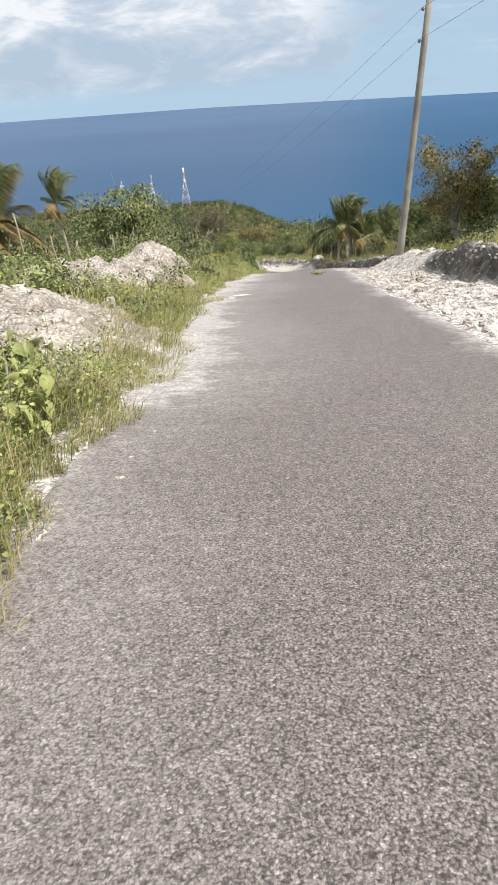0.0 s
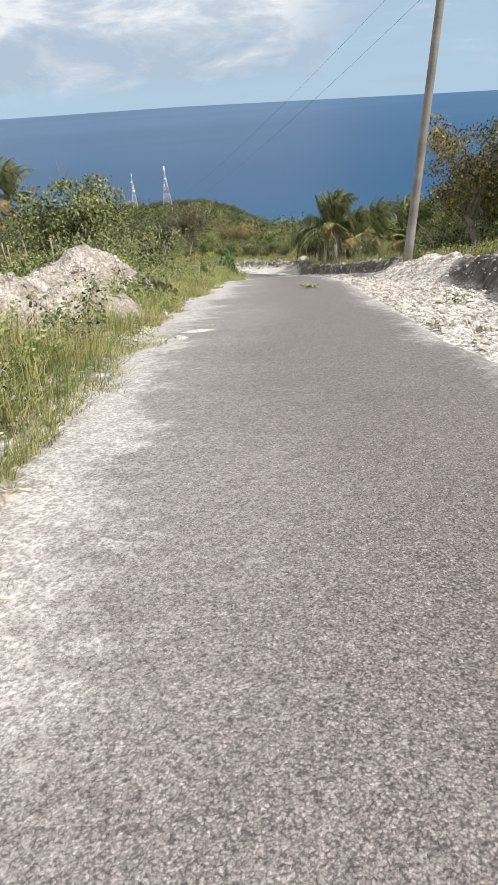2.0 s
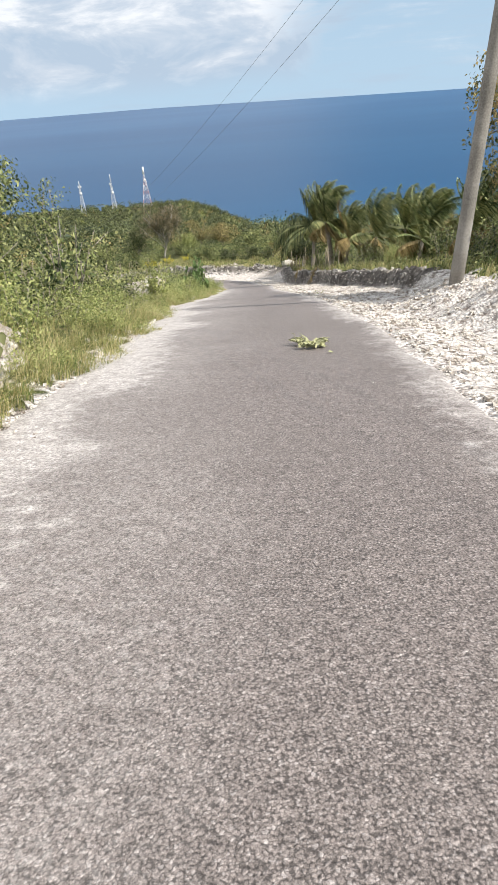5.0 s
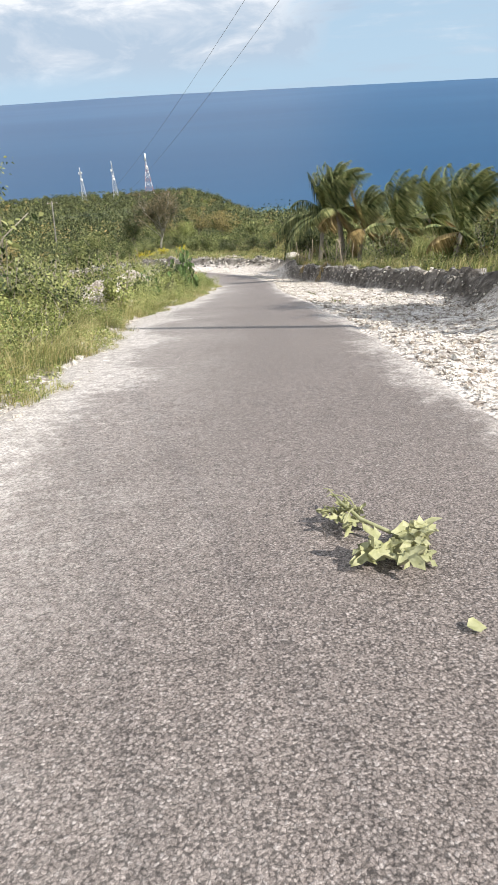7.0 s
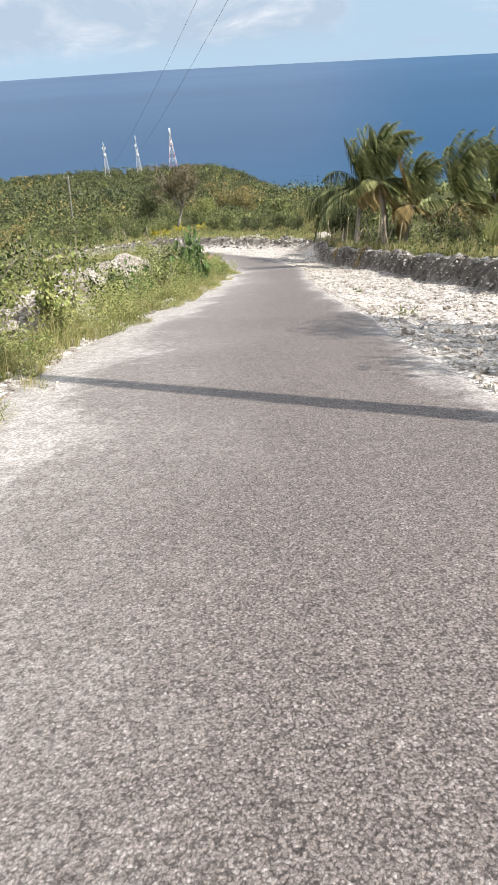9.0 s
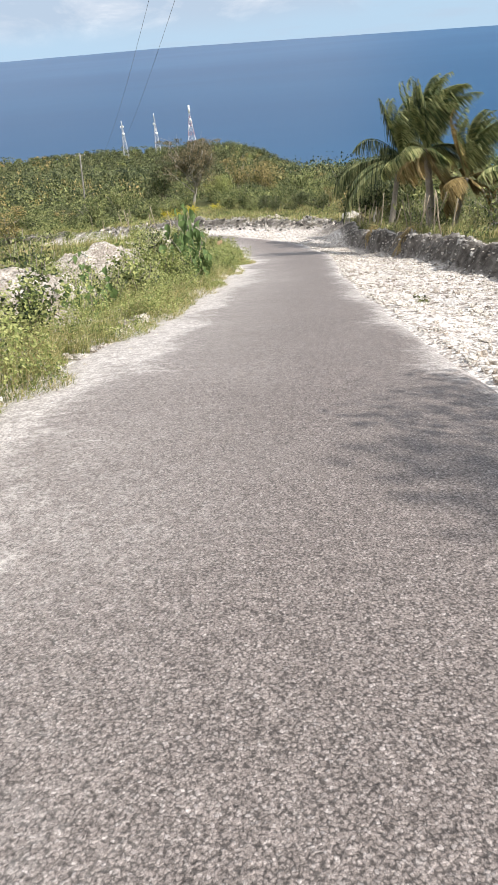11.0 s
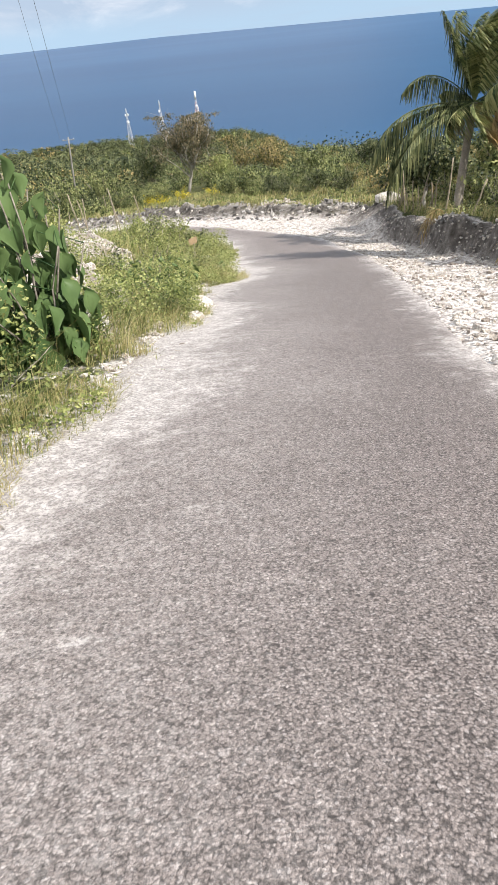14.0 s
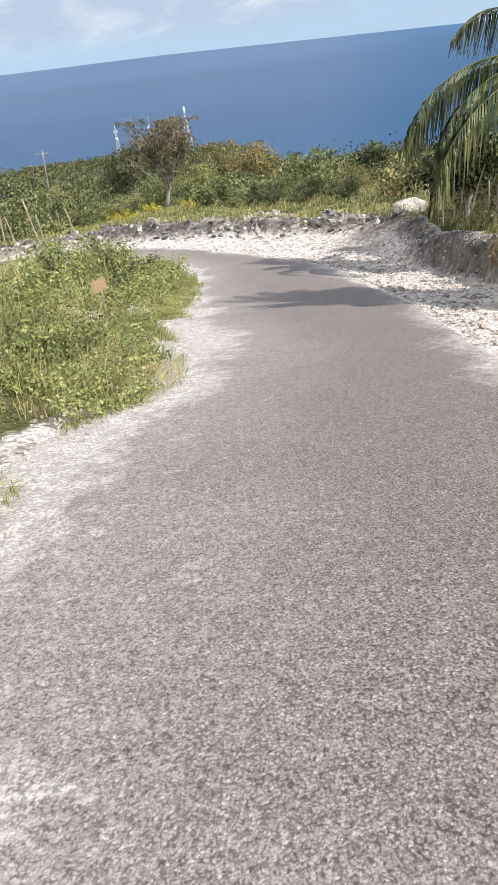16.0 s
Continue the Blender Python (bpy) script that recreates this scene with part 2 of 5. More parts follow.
def ground_material():
    """Soil and turf, white crushed limestone where the sheet's own rubble value says so; the cut bank's soil is
    darkened for its shade.
    """
    m = bpy.data.materials.new("ground_cover")
    m.use_nodes = True
    n, l = m.node_tree.nodes, m.node_tree.links
    p = n["Principled BSDF"]
    p.inputs["Roughness"].default_value, p.inputs["Specular IOR Level"].default_value = 0.95, 0.15
    geo = n.new("ShaderNodeNewGeometry")

    def noise_at(s, d=6):
        t = n.new("ShaderNodeTexNoise")
        t.inputs["Scale"].default_value, t.inputs["Detail"].default_value = s, d
        l.new(geo.outputs["Position"], t.inputs["Vector"])
        return t

    def ramp(src, *stops):
        r = n.new("ShaderNodeValToRGB")
        while len(r.color_ramp.elements) < len(stops):
            r.color_ramp.elements.new(0.5)
        for e, (pos, c) in zip(r.color_ramp.elements, stops):
            e.position, e.color = pos, (*c, 1)
        l.new(src, r.inputs[0])
        return r.outputs[0]

    turf = ramp(noise_at(1.3).outputs[0], (0.32, (0.030, 0.045, 0.014)), (0.5, (0.075, 0.085, 0.028)), (0.68, (0.19, 0.165, 0.085)))
    stone = ramp(noise_at(5, 9).outputs[0], (0.33, (0.32, 0.28, 0.25)), (0.46, (0.71, 0.665, 0.625)), (0.62, (0.88, 0.845, 0.81)))
    vor = n.new("ShaderNodeTexVoronoi")
    vor.inputs["Scale"].default_value = 33
    l.new(geo.outputs["Position"], vor.inputs["Vector"])
    chips = ramp(vor.outputs["Color"], (0.08, (0.50, 0.47, 0.45)), (0.45, (1.0, 1.0, 1.0)))
    lump = n.new("ShaderNodeTexVoronoi")
    lump.inputs["Scale"].default_value = 15
    l.new(warped(n, l, geo, 8, 0.07), lump.inputs["Vector"])
    gaps = ramp(lump.outputs["Distance"], (0.50, (1.0, 1.0, 1.0)), (0.80, (0.56, 0.53, 0.51)))
    gaps2 = ramp(vor.outputs["Distance"], (0.52, (1.0, 1.0, 1.0)), (0.80, (0.55, 0.52, 0.50)))
    mul = None
    for layer in (chips, gaps, gaps2):
        last, mul = mul, n.new("ShaderNodeMix")
        mul.data_type, mul.blend_type = 'RGBA', 'MULTIPLY'
        mul.inputs["Factor"].default_value = 0.8
        l.new(last.outputs["Result"] if last else stone, mul.inputs["A"])
        l.new(layer, mul.inputs["B"])
    att = n.new("ShaderNodeAttribute")
    att.attribute_name = "rubble"
    edge = n.new("ShaderNodeMath")
    edge.operation = 'MULTIPLY_ADD'
    edge.inputs[1].default_value, edge.inputs[2].default_value = 1.2, -0.6
    l.new(noise_at(3).outputs[0], edge.inputs[0])
    s = n.new("ShaderNodeMath")
    s.operation = 'ADD'
    s.use_clamp = True
    l.new(att.outputs["Fac"], s.inputs[0])
    l.new(edge.outputs[0], s.inputs[1])
    sharp = n.new("ShaderNodeMapRange")
    sharp.interpolation_type = 'SMOOTHSTEP'
    sharp.inputs["From Min"].default_value, sharp.inputs["From Max"].default_value = 0.35, 0.65
    l.new(s.outputs[0], sharp.inputs[0])
    mix = n.new("ShaderNodeMix")
    mix.data_type = 'RGBA'
    l.new(sharp.outputs[0], mix.inputs["Factor"])
    l.new(turf, mix.inputs["A"])
    l.new(mul.outputs["Result"], mix.inputs["B"])
    # soil colour, lowered to hold the shade of the cut bank as well
    shaded_earth = ramp(noise_at(4, 8).outputs[0], (0.34, (0.055, 0.048, 0.042)), (0.54, (0.12, 0.107, 0.095)), (0.74, (0.27, 0.25, 0.225)))
    cut = n.new("ShaderNodeAttribute")
    cut.attribute_name = "soil"
    mix2 = n.new("ShaderNodeMix")
    mix2.data_type = 'RGBA'
    l.new(cut.outputs["Fac"], mix2.inputs["Factor"])
    l.new(mix.outputs["Result"], mix2.inputs["A"])
    l.new(shaded_earth, mix2.inputs["B"])
    l.new(mix2.outputs["Result"], p.inputs["Base Color"])
    b = n.new("ShaderNodeBump")
    b.inputs["Strength"].default_value, b.inputs["Distance"].default_value = 0.9, 0.04
    dome = n.new("ShaderNodeMath")
    dome.operation = 'MULTIPLY_ADD'
    dome.inputs[1].default_value = -1.2
    l.new(lump.outputs["Distance"], dome.inputs[0])
    l.new(noise_at(24, 6).outputs[0], dome.inputs[2])
    l.new(dome.outputs[0], b.inputs["Height"])
    l.new(b.outputs[0], p.inputs["Normal"])
    return m


def road_material():
    """Worn chip-seal asphalt; white dust and crushed limestone drift over it from its edges (u: metres from the left edge, v: metres along, w: metres to the right edge)."""
    m = bpy.data.materials.new("worn_asphalt")
    m.use_nodes = True
    n, l = m.node_tree.nodes, m.node_tree.links
    p = n["Principled BSDF"]
    p.inputs["Roughness"].default_value, p.inputs["Specular IOR Level"].default_value = 0.62, 0.36
    geo = n.new("ShaderNodeNewGeometry")

    def noise_at(s, d=5, r=0.5):
        t = n.new("ShaderNodeTexNoise")
        t.inputs["Scale"].default_value, t.inputs["Detail"].default_value, t.inputs["Roughness"].default_value = s, d, r
        l.new(geo.outputs["Position"], t.inputs["Vector"])
        return t.outputs[0]

    def ramp(src, *stops):
        r = n.new("ShaderNodeValToRGB")
        while len(r.color_ramp.elements) < len(stops):
            r.color_ramp.elements.new(0.5)
        for e, (pos, c) in zip(r.color_ramp.elements, stops):
            e.position, e.color = pos, (*c, 1)
        l.new(src, r.inputs[0])
        return r.outputs[0]

    def calc(op, a, b, c=None, clamp=False):
        q = n.new("ShaderNodeMath")
        q.operation, q.use_clamp = op, clamp
        for k, v in enumerate((a, b, c)):
            if v is None:
                continue
            if isinstance(v, (int, float)):
                q.inputs[k].default_value = v
            else:
                l.new(v, q.inputs[k])
        return q.outputs[0]

    def blend(f, a, b, how='MIX'):
        q = n.new("ShaderNodeMix")
        q.data_type, q.blend_type = 'RGBA', how
        if isinstance(f, (int, float)):
            q.inputs["Factor"].default_value = f
        else:
            l.new(f, q.inputs["Factor"])
        l.new(a, q.inputs["A"])
        l.new(b, q.inputs["B"])
        return q.outputs["Result"]

    def step(v, lo, hi):
        q = n.new("ShaderNodeMapRange")
        q.interpolation_type = 'SMOOTHSTEP'
        q.inputs["From Min"].default_value, q.inputs["From Max"].default_value = lo, hi
        l.new(v, q.inputs[0])
        return q.outputs[0]

    vor = n.new("ShaderNodeTexVoronoi")
    vor.inputs["Scale"].default_value = 130
    l.new(geo.outputs["Position"], vor.inputs["Vector"])
    chip = n.new("ShaderNodeSeparateColor")
    l.new(vor.outputs["Color"], chip.inputs[0])
    vor2 = n.new("ShaderNodeTexVoronoi")
    vor2.inputs["Scale"].default_value = 92
    l.new(warped(n, l, geo, 65, 0.022), vor2.inputs["Vector"])
    big_chip = n.new("ShaderNodeSeparateColor")
    l.new(vor2.outputs["Color"], big_chip.inputs[0])
    core = calc('SUBTRACT', 1.0, step(vor2.outputs["Distance"], 0.22, 0.42))
    tar = ramp(noise_at(0.7, 4), (0.35, (0.183, 0.154, 0.142)), (0.65, (0.244, 0.208, 0.193)))
    grain = ramp(noise_at(105, 3, 0.75), (0.38, (0.023, 0.019, 0.017)), (0.5, (0.174, 0.146, 0.135)), (0.62, (0.439, 0.385, 0.364)))
    light = ramp(chip.outputs[0], (0.3, (0.059, 0.050, 0.045)), (0.86, (0.205, 0.174, 0.155)), (1.0, (0.573, 0.517, 0.481)))
    cell = ramp(big_chip.outputs[0], (0.0, (0.081, 0.067, 0.062)), (0.45, (0.205, 0.175, 0.161)), (0.85, (0.291, 0.252, 0.234)), (1.0, (0.592, 0.546, 0.528)))
    base = blend(0.30, blend(0.30, blend(0.65, tar, grain), light), cell)
    gap = ramp(vor2.outputs["Distance"], (0.42, (1.14, 1.14, 1.14)), (0.74, (0.40, 0.40, 0.40)))
    base = blend(1.0, base, gap, 'MULTIPLY')
    blotch = ramp(noise_at(19, 5, 0.75), (0.36, (0.89, 0.89, 0.89)), (0.5, (1.11, 1.11, 1.11)), (0.66, (1.36, 1.36, 1.36)))
    base = blend(1.0, base, blotch, 'MULTIPLY')
    # dust: left drift, right drift, odd white streaks
    at = n.new("ShaderNodeAttribute")
    at.attribute_name = "left_edge"
    right = n.new("ShaderNodeAttribute")
    right.attribute_name = "right_edge"
    wob = calc('MULTIPLY_ADD', noise_at(0.55, 6, 0.6), 2.6, -1.3)
    wob2 = calc('MULTIPLY_ADD', noise_at(6, 7, 0.7), 1.35, -0.675)
    du = calc('ADD', calc('ADD', at.outputs["Fac"], wob), wob2)
    dw = calc('ADD', calc('ADD', right.outputs["Fac"], calc('MULTIPLY', wob, 0.6)), wob2)
    left = calc('SUBTRACT', 1.0, step(du, 0.15, 1.0))
    rgt = calc('SUBTRACT', 1.0, step(dw, -0.15, 0.55))
    dust = calc('MAXIMUM', left, rgt)
    grit = step(noise_at(38, 4, 0.6), 0.42, 0.6)
    pebble = calc('MAXIMUM', calc('MULTIPLY', grit, 0.8), calc('MULTIPLY', core, step(big_chip.outputs[2], 0.3, 0.5)))
    dust = calc('MULTIPLY', dust, calc('MULTIPLY_ADD', pebble, 0.68, 0.32))
    film = calc('MULTIPLY', calc('SUBTRACT', 1.0, step(du, 0.2, 2.4)), calc('MULTIPLY_ADD', grit, 0.24, 0.09))
    dust = calc('MAXIMUM', dust, film)
    drag = n.new("ShaderNodeMapping")
    drag.inputs["Scale"].default_value = (1.5, 3.4, 1.0)
    l.new(geo.outputs["Position"], drag.inputs[0])
    arc = n.new("ShaderNodeTexNoise")
    arc.inputs["Scale"].default_value, arc.inputs["Detail"].default_value, arc.inputs["Distortion"].default_value = 1.3, 5, 0.8
    l.new(drag.outputs[0], arc.inputs["Vector"])
    streaks = calc('MULTIPLY', calc('MULTIPLY', step(arc.outputs[0], 0.60, 0.68), calc('SUBTRACT', 1.0, step(at.outputs["Fac"], 0.5, 1.8))), calc('MULTIPLY_ADD', grit, 0.5, 0.18))
    dust = calc('MAXIMUM', dust, streaks)
    white = ramp(noise_at(9, 8), (0.3, (0.46, 0.418, 0.39)), (0.6, (0.78, 0.735, 0.70)))
    l.new(blend(dust, base, white), p.inputs["Base Color"])
    h = calc('ADD', calc('MULTIPLY', vor2.outputs["Distance"], -0.45), noise_at(60, 3, 0.7))
    b = n.new("ShaderNodeBump")
    b.inputs["Strength"].default_value, b.inputs["Distance"].default_value = 0.8, 0.008
    l.new(h, b.inputs["Height"])
    l.new(b.outputs[0], p.inputs["Normal"])
    return m


def water_material():
    """Deep blue open sea, turquoise over the reef by the shore; far haze and broad cloud shadows are painted into its
    colour.
    """
    m = bpy.data.materials.new("sea_water")
    m.use_nodes = True
    n, l = m.node_tree.nodes, m.node_tree.links
    p = n["Principled BSDF"]
    p.inputs["Roughness"].default_value, p.inputs["Specular IOR Level"].default_value, p.inputs["IOR"].default_value = 0.4, 0.3, 1.2
    geo = n.new("ShaderNodeNewGeometry")
    sepp = n.new("ShaderNodeSeparateXYZ")
    l.new(geo.outputs["Position"], sepp.inputs[0])
    wob = n.new("ShaderNodeTexNoise")
    wob.inputs["Scale"].default_value, wob.inputs["Detail"].default_value = 0.004, 5
    l.new(geo.outputs["Position"], wob.inputs["Vector"])
    a = n.new("ShaderNodeMath")
    a.operation = 'MULTIPLY_ADD'
    a.inputs[1].default_value = 260
    l.new(wob.outputs[0], a.inputs[0])
    l.new(sepp.outputs[1], a.inputs[2])
    far = n.new("ShaderNodeMapRange")
    far.inputs["From Min"].default_value, far.inputs["From Max"].default_value = 770, 3800
    l.new(a.outputs[0], far.inputs[0])
    r = n.new("ShaderNodeValToRGB")
    r.color_ramp.elements[0].position, r.color_ramp.elements[0].color = 0.0, (0.04, 0.18, 0.24, 1)
    r.color_ramp.elements[1].position, r.color_ramp.elements[1].color = 0.035, (0.014, 0.066, 0.15, 1)
    # paler blue far out: haze towards the horizon, put into the base colour
    r.color_ramp.elements.new(1.0).color = (0.031, 0.092, 0.193, 1)
    l.new(far.outputs[0], r.inputs[0])
    # broad darker and lighter bands, cloud shadows painted on the water
    cloud_shade = n.new("ShaderNodeTexNoise")
    cloud_shade.inputs["Scale"].default_value, cloud_shade.inputs["Detail"].default_value = 0.0022, 6
    mp = n.new("ShaderNodeMapping")
    mp.inputs["Scale"].default_value = (0.35, 1, 1)
    l.new(geo.outputs["Position"], mp.inputs[0])
    l.new(mp.outputs[0], cloud_shade.inputs["Vector"])
    tone = n.new("ShaderNodeValToRGB")
    tone.color_ramp.elements[0].position, tone.color_ramp.elements[0].color = 0.35, (0.82, 0.86, 0.9, 1)
    tone.color_ramp.elements[1].position, tone.color_ramp.elements[1].color = 0.65, (1.1, 1.08, 1.05, 1)
    l.new(cloud_shade.outputs[0], tone.inputs[0])
    mul = n.new("ShaderNodeMix")
    mul.data_type, mul.blend_type = 'RGBA', 'MULTIPLY'
    mul.inputs["Factor"].default_value = 1
    l.new(r.outputs[0], mul.inputs["A"])
    l.new(tone.outputs[0], mul.inputs["B"])
    l.new(mul.outputs["Result"], p.inputs["Base Color"])
    return m


# ---- the lie of the land ----
ROAD_Y = [-400, -60, -20, -10, 0, 5.65, 11.7, 15, 20.8, 28.7, 36.2, 45.2, 54.4, 58.8, 61, 67.7, 73, 78, 83, 90, 100, 122, 160, 200, 300, 400, 450, 520, 600, 680, 800, 950, 1300, 5000]
ROAD_Z = [62, 11, 3.4, 1.75, 0.05, -1.04, -2.2, -2.9, -4.12, -5.98, -7.84, -10.3, -12.72, -13.9, -14.55, -16.4, -17.7, -18.55, -19.1, -20, -21.6, -25.6, -32.5, -40, -56, -72, -80.5, -87, -90, -100, -125, -150, -165, -175]
_sy = np.arange(-420, 1000, 0.5)
_sz = np.convolve(np.pad(np.interp(_sy, ROAD_Y, ROAD_Z), 6, mode="edge"), np.ones(13) / 13, "valid")


def grade(y):
    return np.where(np.asarray(y) < 990, np.interp(y, _sy, _sz), np.interp(y, ROAD_Y, ROAD_Z))


def fall(x, y):
    """Beyond the bend the land, and the road with it, also falls away to the left."""
    return -1.5 * smooth((2 - np.asarray(x, float)) / 22) * smooth((np.asarray(y, float) - 77) / 8)


def smooth(a):
    a = np.clip(a, 0, 1)
    return a * a * (3 - 2 * a)


def lattice(ix, iy, seed):
    h = (ix.astype(np.int64) * 374761393 + iy.astype(np.int64) * 668265263 + seed * 1442695041) & 0x7FFFFFFF
    h = ((h ^ (h >> 13)) * 1274126177) & 0x7FFFFFFF
    return ((h ^ (h >> 16)) & 0xFFFF) / 65535.0


def rough(x, y, size, seed=1, octaves=4):
    """Fractal value noise from -1 to 1, its largest swells about size metres across."""
    x, y = np.broadcast_arrays(np.asarray(x, float), np.asarray(y, float))
    total, amp, norm = np.zeros(x.shape), 1.0, 0.0
    for o in range(octaves):
        u, v = x / size * 2**o, y / size * 2**o
        iu, iv = np.floor(u), np.floor(v)
        fu, fv = smooth(u - iu), smooth(v - iv)
        a, b = lattice(iu, iv, seed + o), lattice(iu + 1, iv, seed + o)
        c, d = lattice(iu, iv + 1, seed + o), lattice(iu + 1, iv + 1, seed + o)
        total += amp * (2 * (a + (b - a) * fu + (c - a) * fv + (a - b - c + d) * fu * fv) - 1)
        norm += amp
        amp *= 0.55
    return total / norm


# left verge line, right asphalt line, foot of the cut bank, and the bank beyond the bend
VERGE_Y = [-20, 0, 5, 10, 14, 18, 25, 30, 35, 40, 45, 50, 55, 57, 58.5, 59.4, 60.5, 61.5, 66, 72, 75, 77.5, 79.5, 81.5, 84, 87.5, 92, 100]
VERGE_X = [-1.8, -1.35, -1.15, -0.95, -0.95, -0.65, -0.1, 0.2, 0.2, 0.65, 1.3, 1.75, 2.05, 1.85, 1.75, 2.1, 2.45, 2.45, 2.0, 1.75, 1.45, 0.75, -0.5, -2.6, -6.2, -11.5, -20, -34]
KERB_Y = [-20, 5, 10, 14, 18, 24, 30, 35, 42, 50, 55, 60, 65, 70, 75, 77.8, 80, 83, 86.5, 90.5, 96]
KERB_X = [2.4, 2.9, 3.05, 3.25, 3.5, 4.2, 4.6, 4.7, 4.9, 5.2, 5.7, 6.15, 6.55, 6.5, 6.05, 4.6, 2.8, 0.0, -4.0, -9.0, -18]
BANK_Y = [-20, 5, 15, 22, 27, 31, 36, 40, 50, 60, 68, 75, 79, 82]
BANK_X = [5.5, 5.9, 6.2, 6.6, 6.5, 7.4, 8.2, 8.6, 8.8, 9.0, 9.0, 9.0, 9.0, 8.0]
BERM_X = [-40, -20, -10, -5, -0.3, 2.4, 4.5, 7, 8.5, 10, 14]
BERM_Y = [112, 103, 96, 92, 88, 86.3, 85, 83.5, 82.5, 81.5, 80]


def verge(y):
    return np.interp(y, VERGE_Y, VERGE_X)


def kerb(y):
    return np.interp(y, KERB_Y, KERB_X)


def bank(y):
    return np.interp(y, BANK_Y, BANK_X)


def berm(x):
    return np.interp(x, BERM_X, BERM_Y)


def shape(x, y):
    """Height of the ground, how far it is bare limestone rubble, and how far dark soil with painted shade (0 to 1)."""
    x, y = np.broadcast_arrays(np.asarray(x, float), np.asarray(y, float))
    z = grade(y) + fall(x, y) - 48 * smooth((x + 24) / 133) * smooth((y - 200) / 300) * (y < 4000)
    z = z + smooth((np.abs(x) - 40) / 200) * rough(x, y, 90, 3) * 6 * (y > -300)
    z = z + 5.0 * smooth((-x - 34) / 36) * np.exp(-((y - 225) / 55) ** 2)
    left, right = verge(y) - x, x - kerb(y)
    near = smooth((88 - y) / 4)
    rise = np.interp(y, [0, 35, 50, 58, 74, 81, 86], [0.65, 0.55, 0.3, 1.2, 1.2, 0.5, 0.25])
    # left of the verge
    zl = 0.05 * smooth(left / 0.3) + rise * smooth(left / 5.5) * (1 - 0.6 * smooth((left - 3) / 5) * smooth((y - 64) / 8)) + 0.12 * rough(x, y, 2.2, 11) * smooth(left / 1.0)
    # cut bank on the right
    wob = 0.6 * rough(x * 0.3, y, 3.0, 21, 3) + 0.22 * rough(x, y, 0.9, 22, 3)
    d = x - bank(y) - wob
    top = np.interp(y, [0, 18, 24, 30, 35, 45, 70, 84], [0.8, 0.7, 0.5, 0.5, 0.42, 0.55, 0.9, 0.7])
    ramp = np.interp(y, [22, 25, 31, 34, 73, 78, 84], [0.5, 2.4, 2.4, 0.5, 0.5, 2.0, 2.6])
    cut = smooth((d + 0.05 + (ramp - 0.5) * 0.8) / ramp)
    floor = -0.16 * smooth(right / 1.2) + 0.13 * rough(x, y, 1.1, 31, 3) * smooth(right / 0.5)
    zr = floor + (top + 0.16) * cut + 0.34 * rough(x, y, 0.8, 41, 4) * cut * (1 - smooth((d - 0.6) / 0.8)) + 0.10 * rough(x, y, 3, 43) * cut
    # berm beyond the bend
    e = y - berm(x)
    ridge = np.exp(-((e - 0.45) / 0.8) ** 2) * (0.5 + 0.45 * rough(x, y, 2.0, 51) + 0.25 * rough(x, y, 0.6, 52, 3))
    zb = ridge + 0.3 * smooth(e / 2) + 0.15 * rough(x, y, 4, 53) * smooth(e / 2)
    beyond = smooth((e + 0.8) / 0.6) * (x < 9.6)
    side = np.where(left > 0, zl * near, np.where(right > 0, zr, 0.0))
    w = smooth((y - 78.5) / 4)
    side = np.where((x > 7.5) & (e > -0.9), side * (1 - w) + zb * w, np.where(e > -0.9, zb, side))
    side = np.where((right <= 0) & (left <= 0) & (e < -0.5), -0.03, side)
    fade = smooth((y + 40) / 25)
    z = z + side * fade
    bare = np.zeros(x.shape)
    bare = np.where(right > -0.4, 1.0 - 1.0 * smooth((d - 0.55) / 0.5), bare)
    bare = np.where((left > -0.5) & (left < 1.6), np.maximum(bare, 0.75 - 1.1 * np.clip(left, 0, 1)), bare)
    bare = np.where((e > -0.9) & ((x < 7.5) | (y > 82)), 0.55 - 0.4 * smooth((e - 0.5) / 1.5), bare)
    for hx, hy, hr in ((-2.2, 20, 2.0), (-1.2, 39.5, 2.0), (-1.4, 45.0, 2.6), (-0.9, 51.5, 2.3), (0.4, 59.5, 0.7), (-5.0, 65.0, 1.9), (-8.5, 70.0, 2.2), (-3.6, 71.0, 1.0)):
        bare = np.maximum(bare, 0.85 * np.exp(-(((x - hx) / hr) ** 2 + ((y - hy) / (hr * 1.8)) ** 2)) * (left > 0))
    # soil of the cut face; past y 66 it also paints the scree's shade
    soil = np.where((right > 0) & (y < 83), smooth((d + 0.25) / 0.3) * (1 - smooth((d - 0.5) / 0.35)) * np.where(y > 66, 0.9, smooth((1.6 - ramp) / 0.8)), 0.0)
    soil = np.where((e > -1.0) & (e < 3) & (x < 11), np.maximum(soil, 1.0 * np.exp(-((e + 0.2) / 0.7) ** 2)), soil)
    # dark patch on the scree by the boulder: shade painted with the soil colour
    soil = np.maximum(soil, 0.85 * np.exp(-(((x - 8.6) / 1.5) ** 2 + ((y - 80.3) / 1.3) ** 2)))
    return z, np.clip(bare, 0, 1), np.clip(soil + 0.25 * rough(x, y, 0.8, 71) * (soil > 0.15), 0, 1)


def height(x, y):
    return shape(x, y)[0]


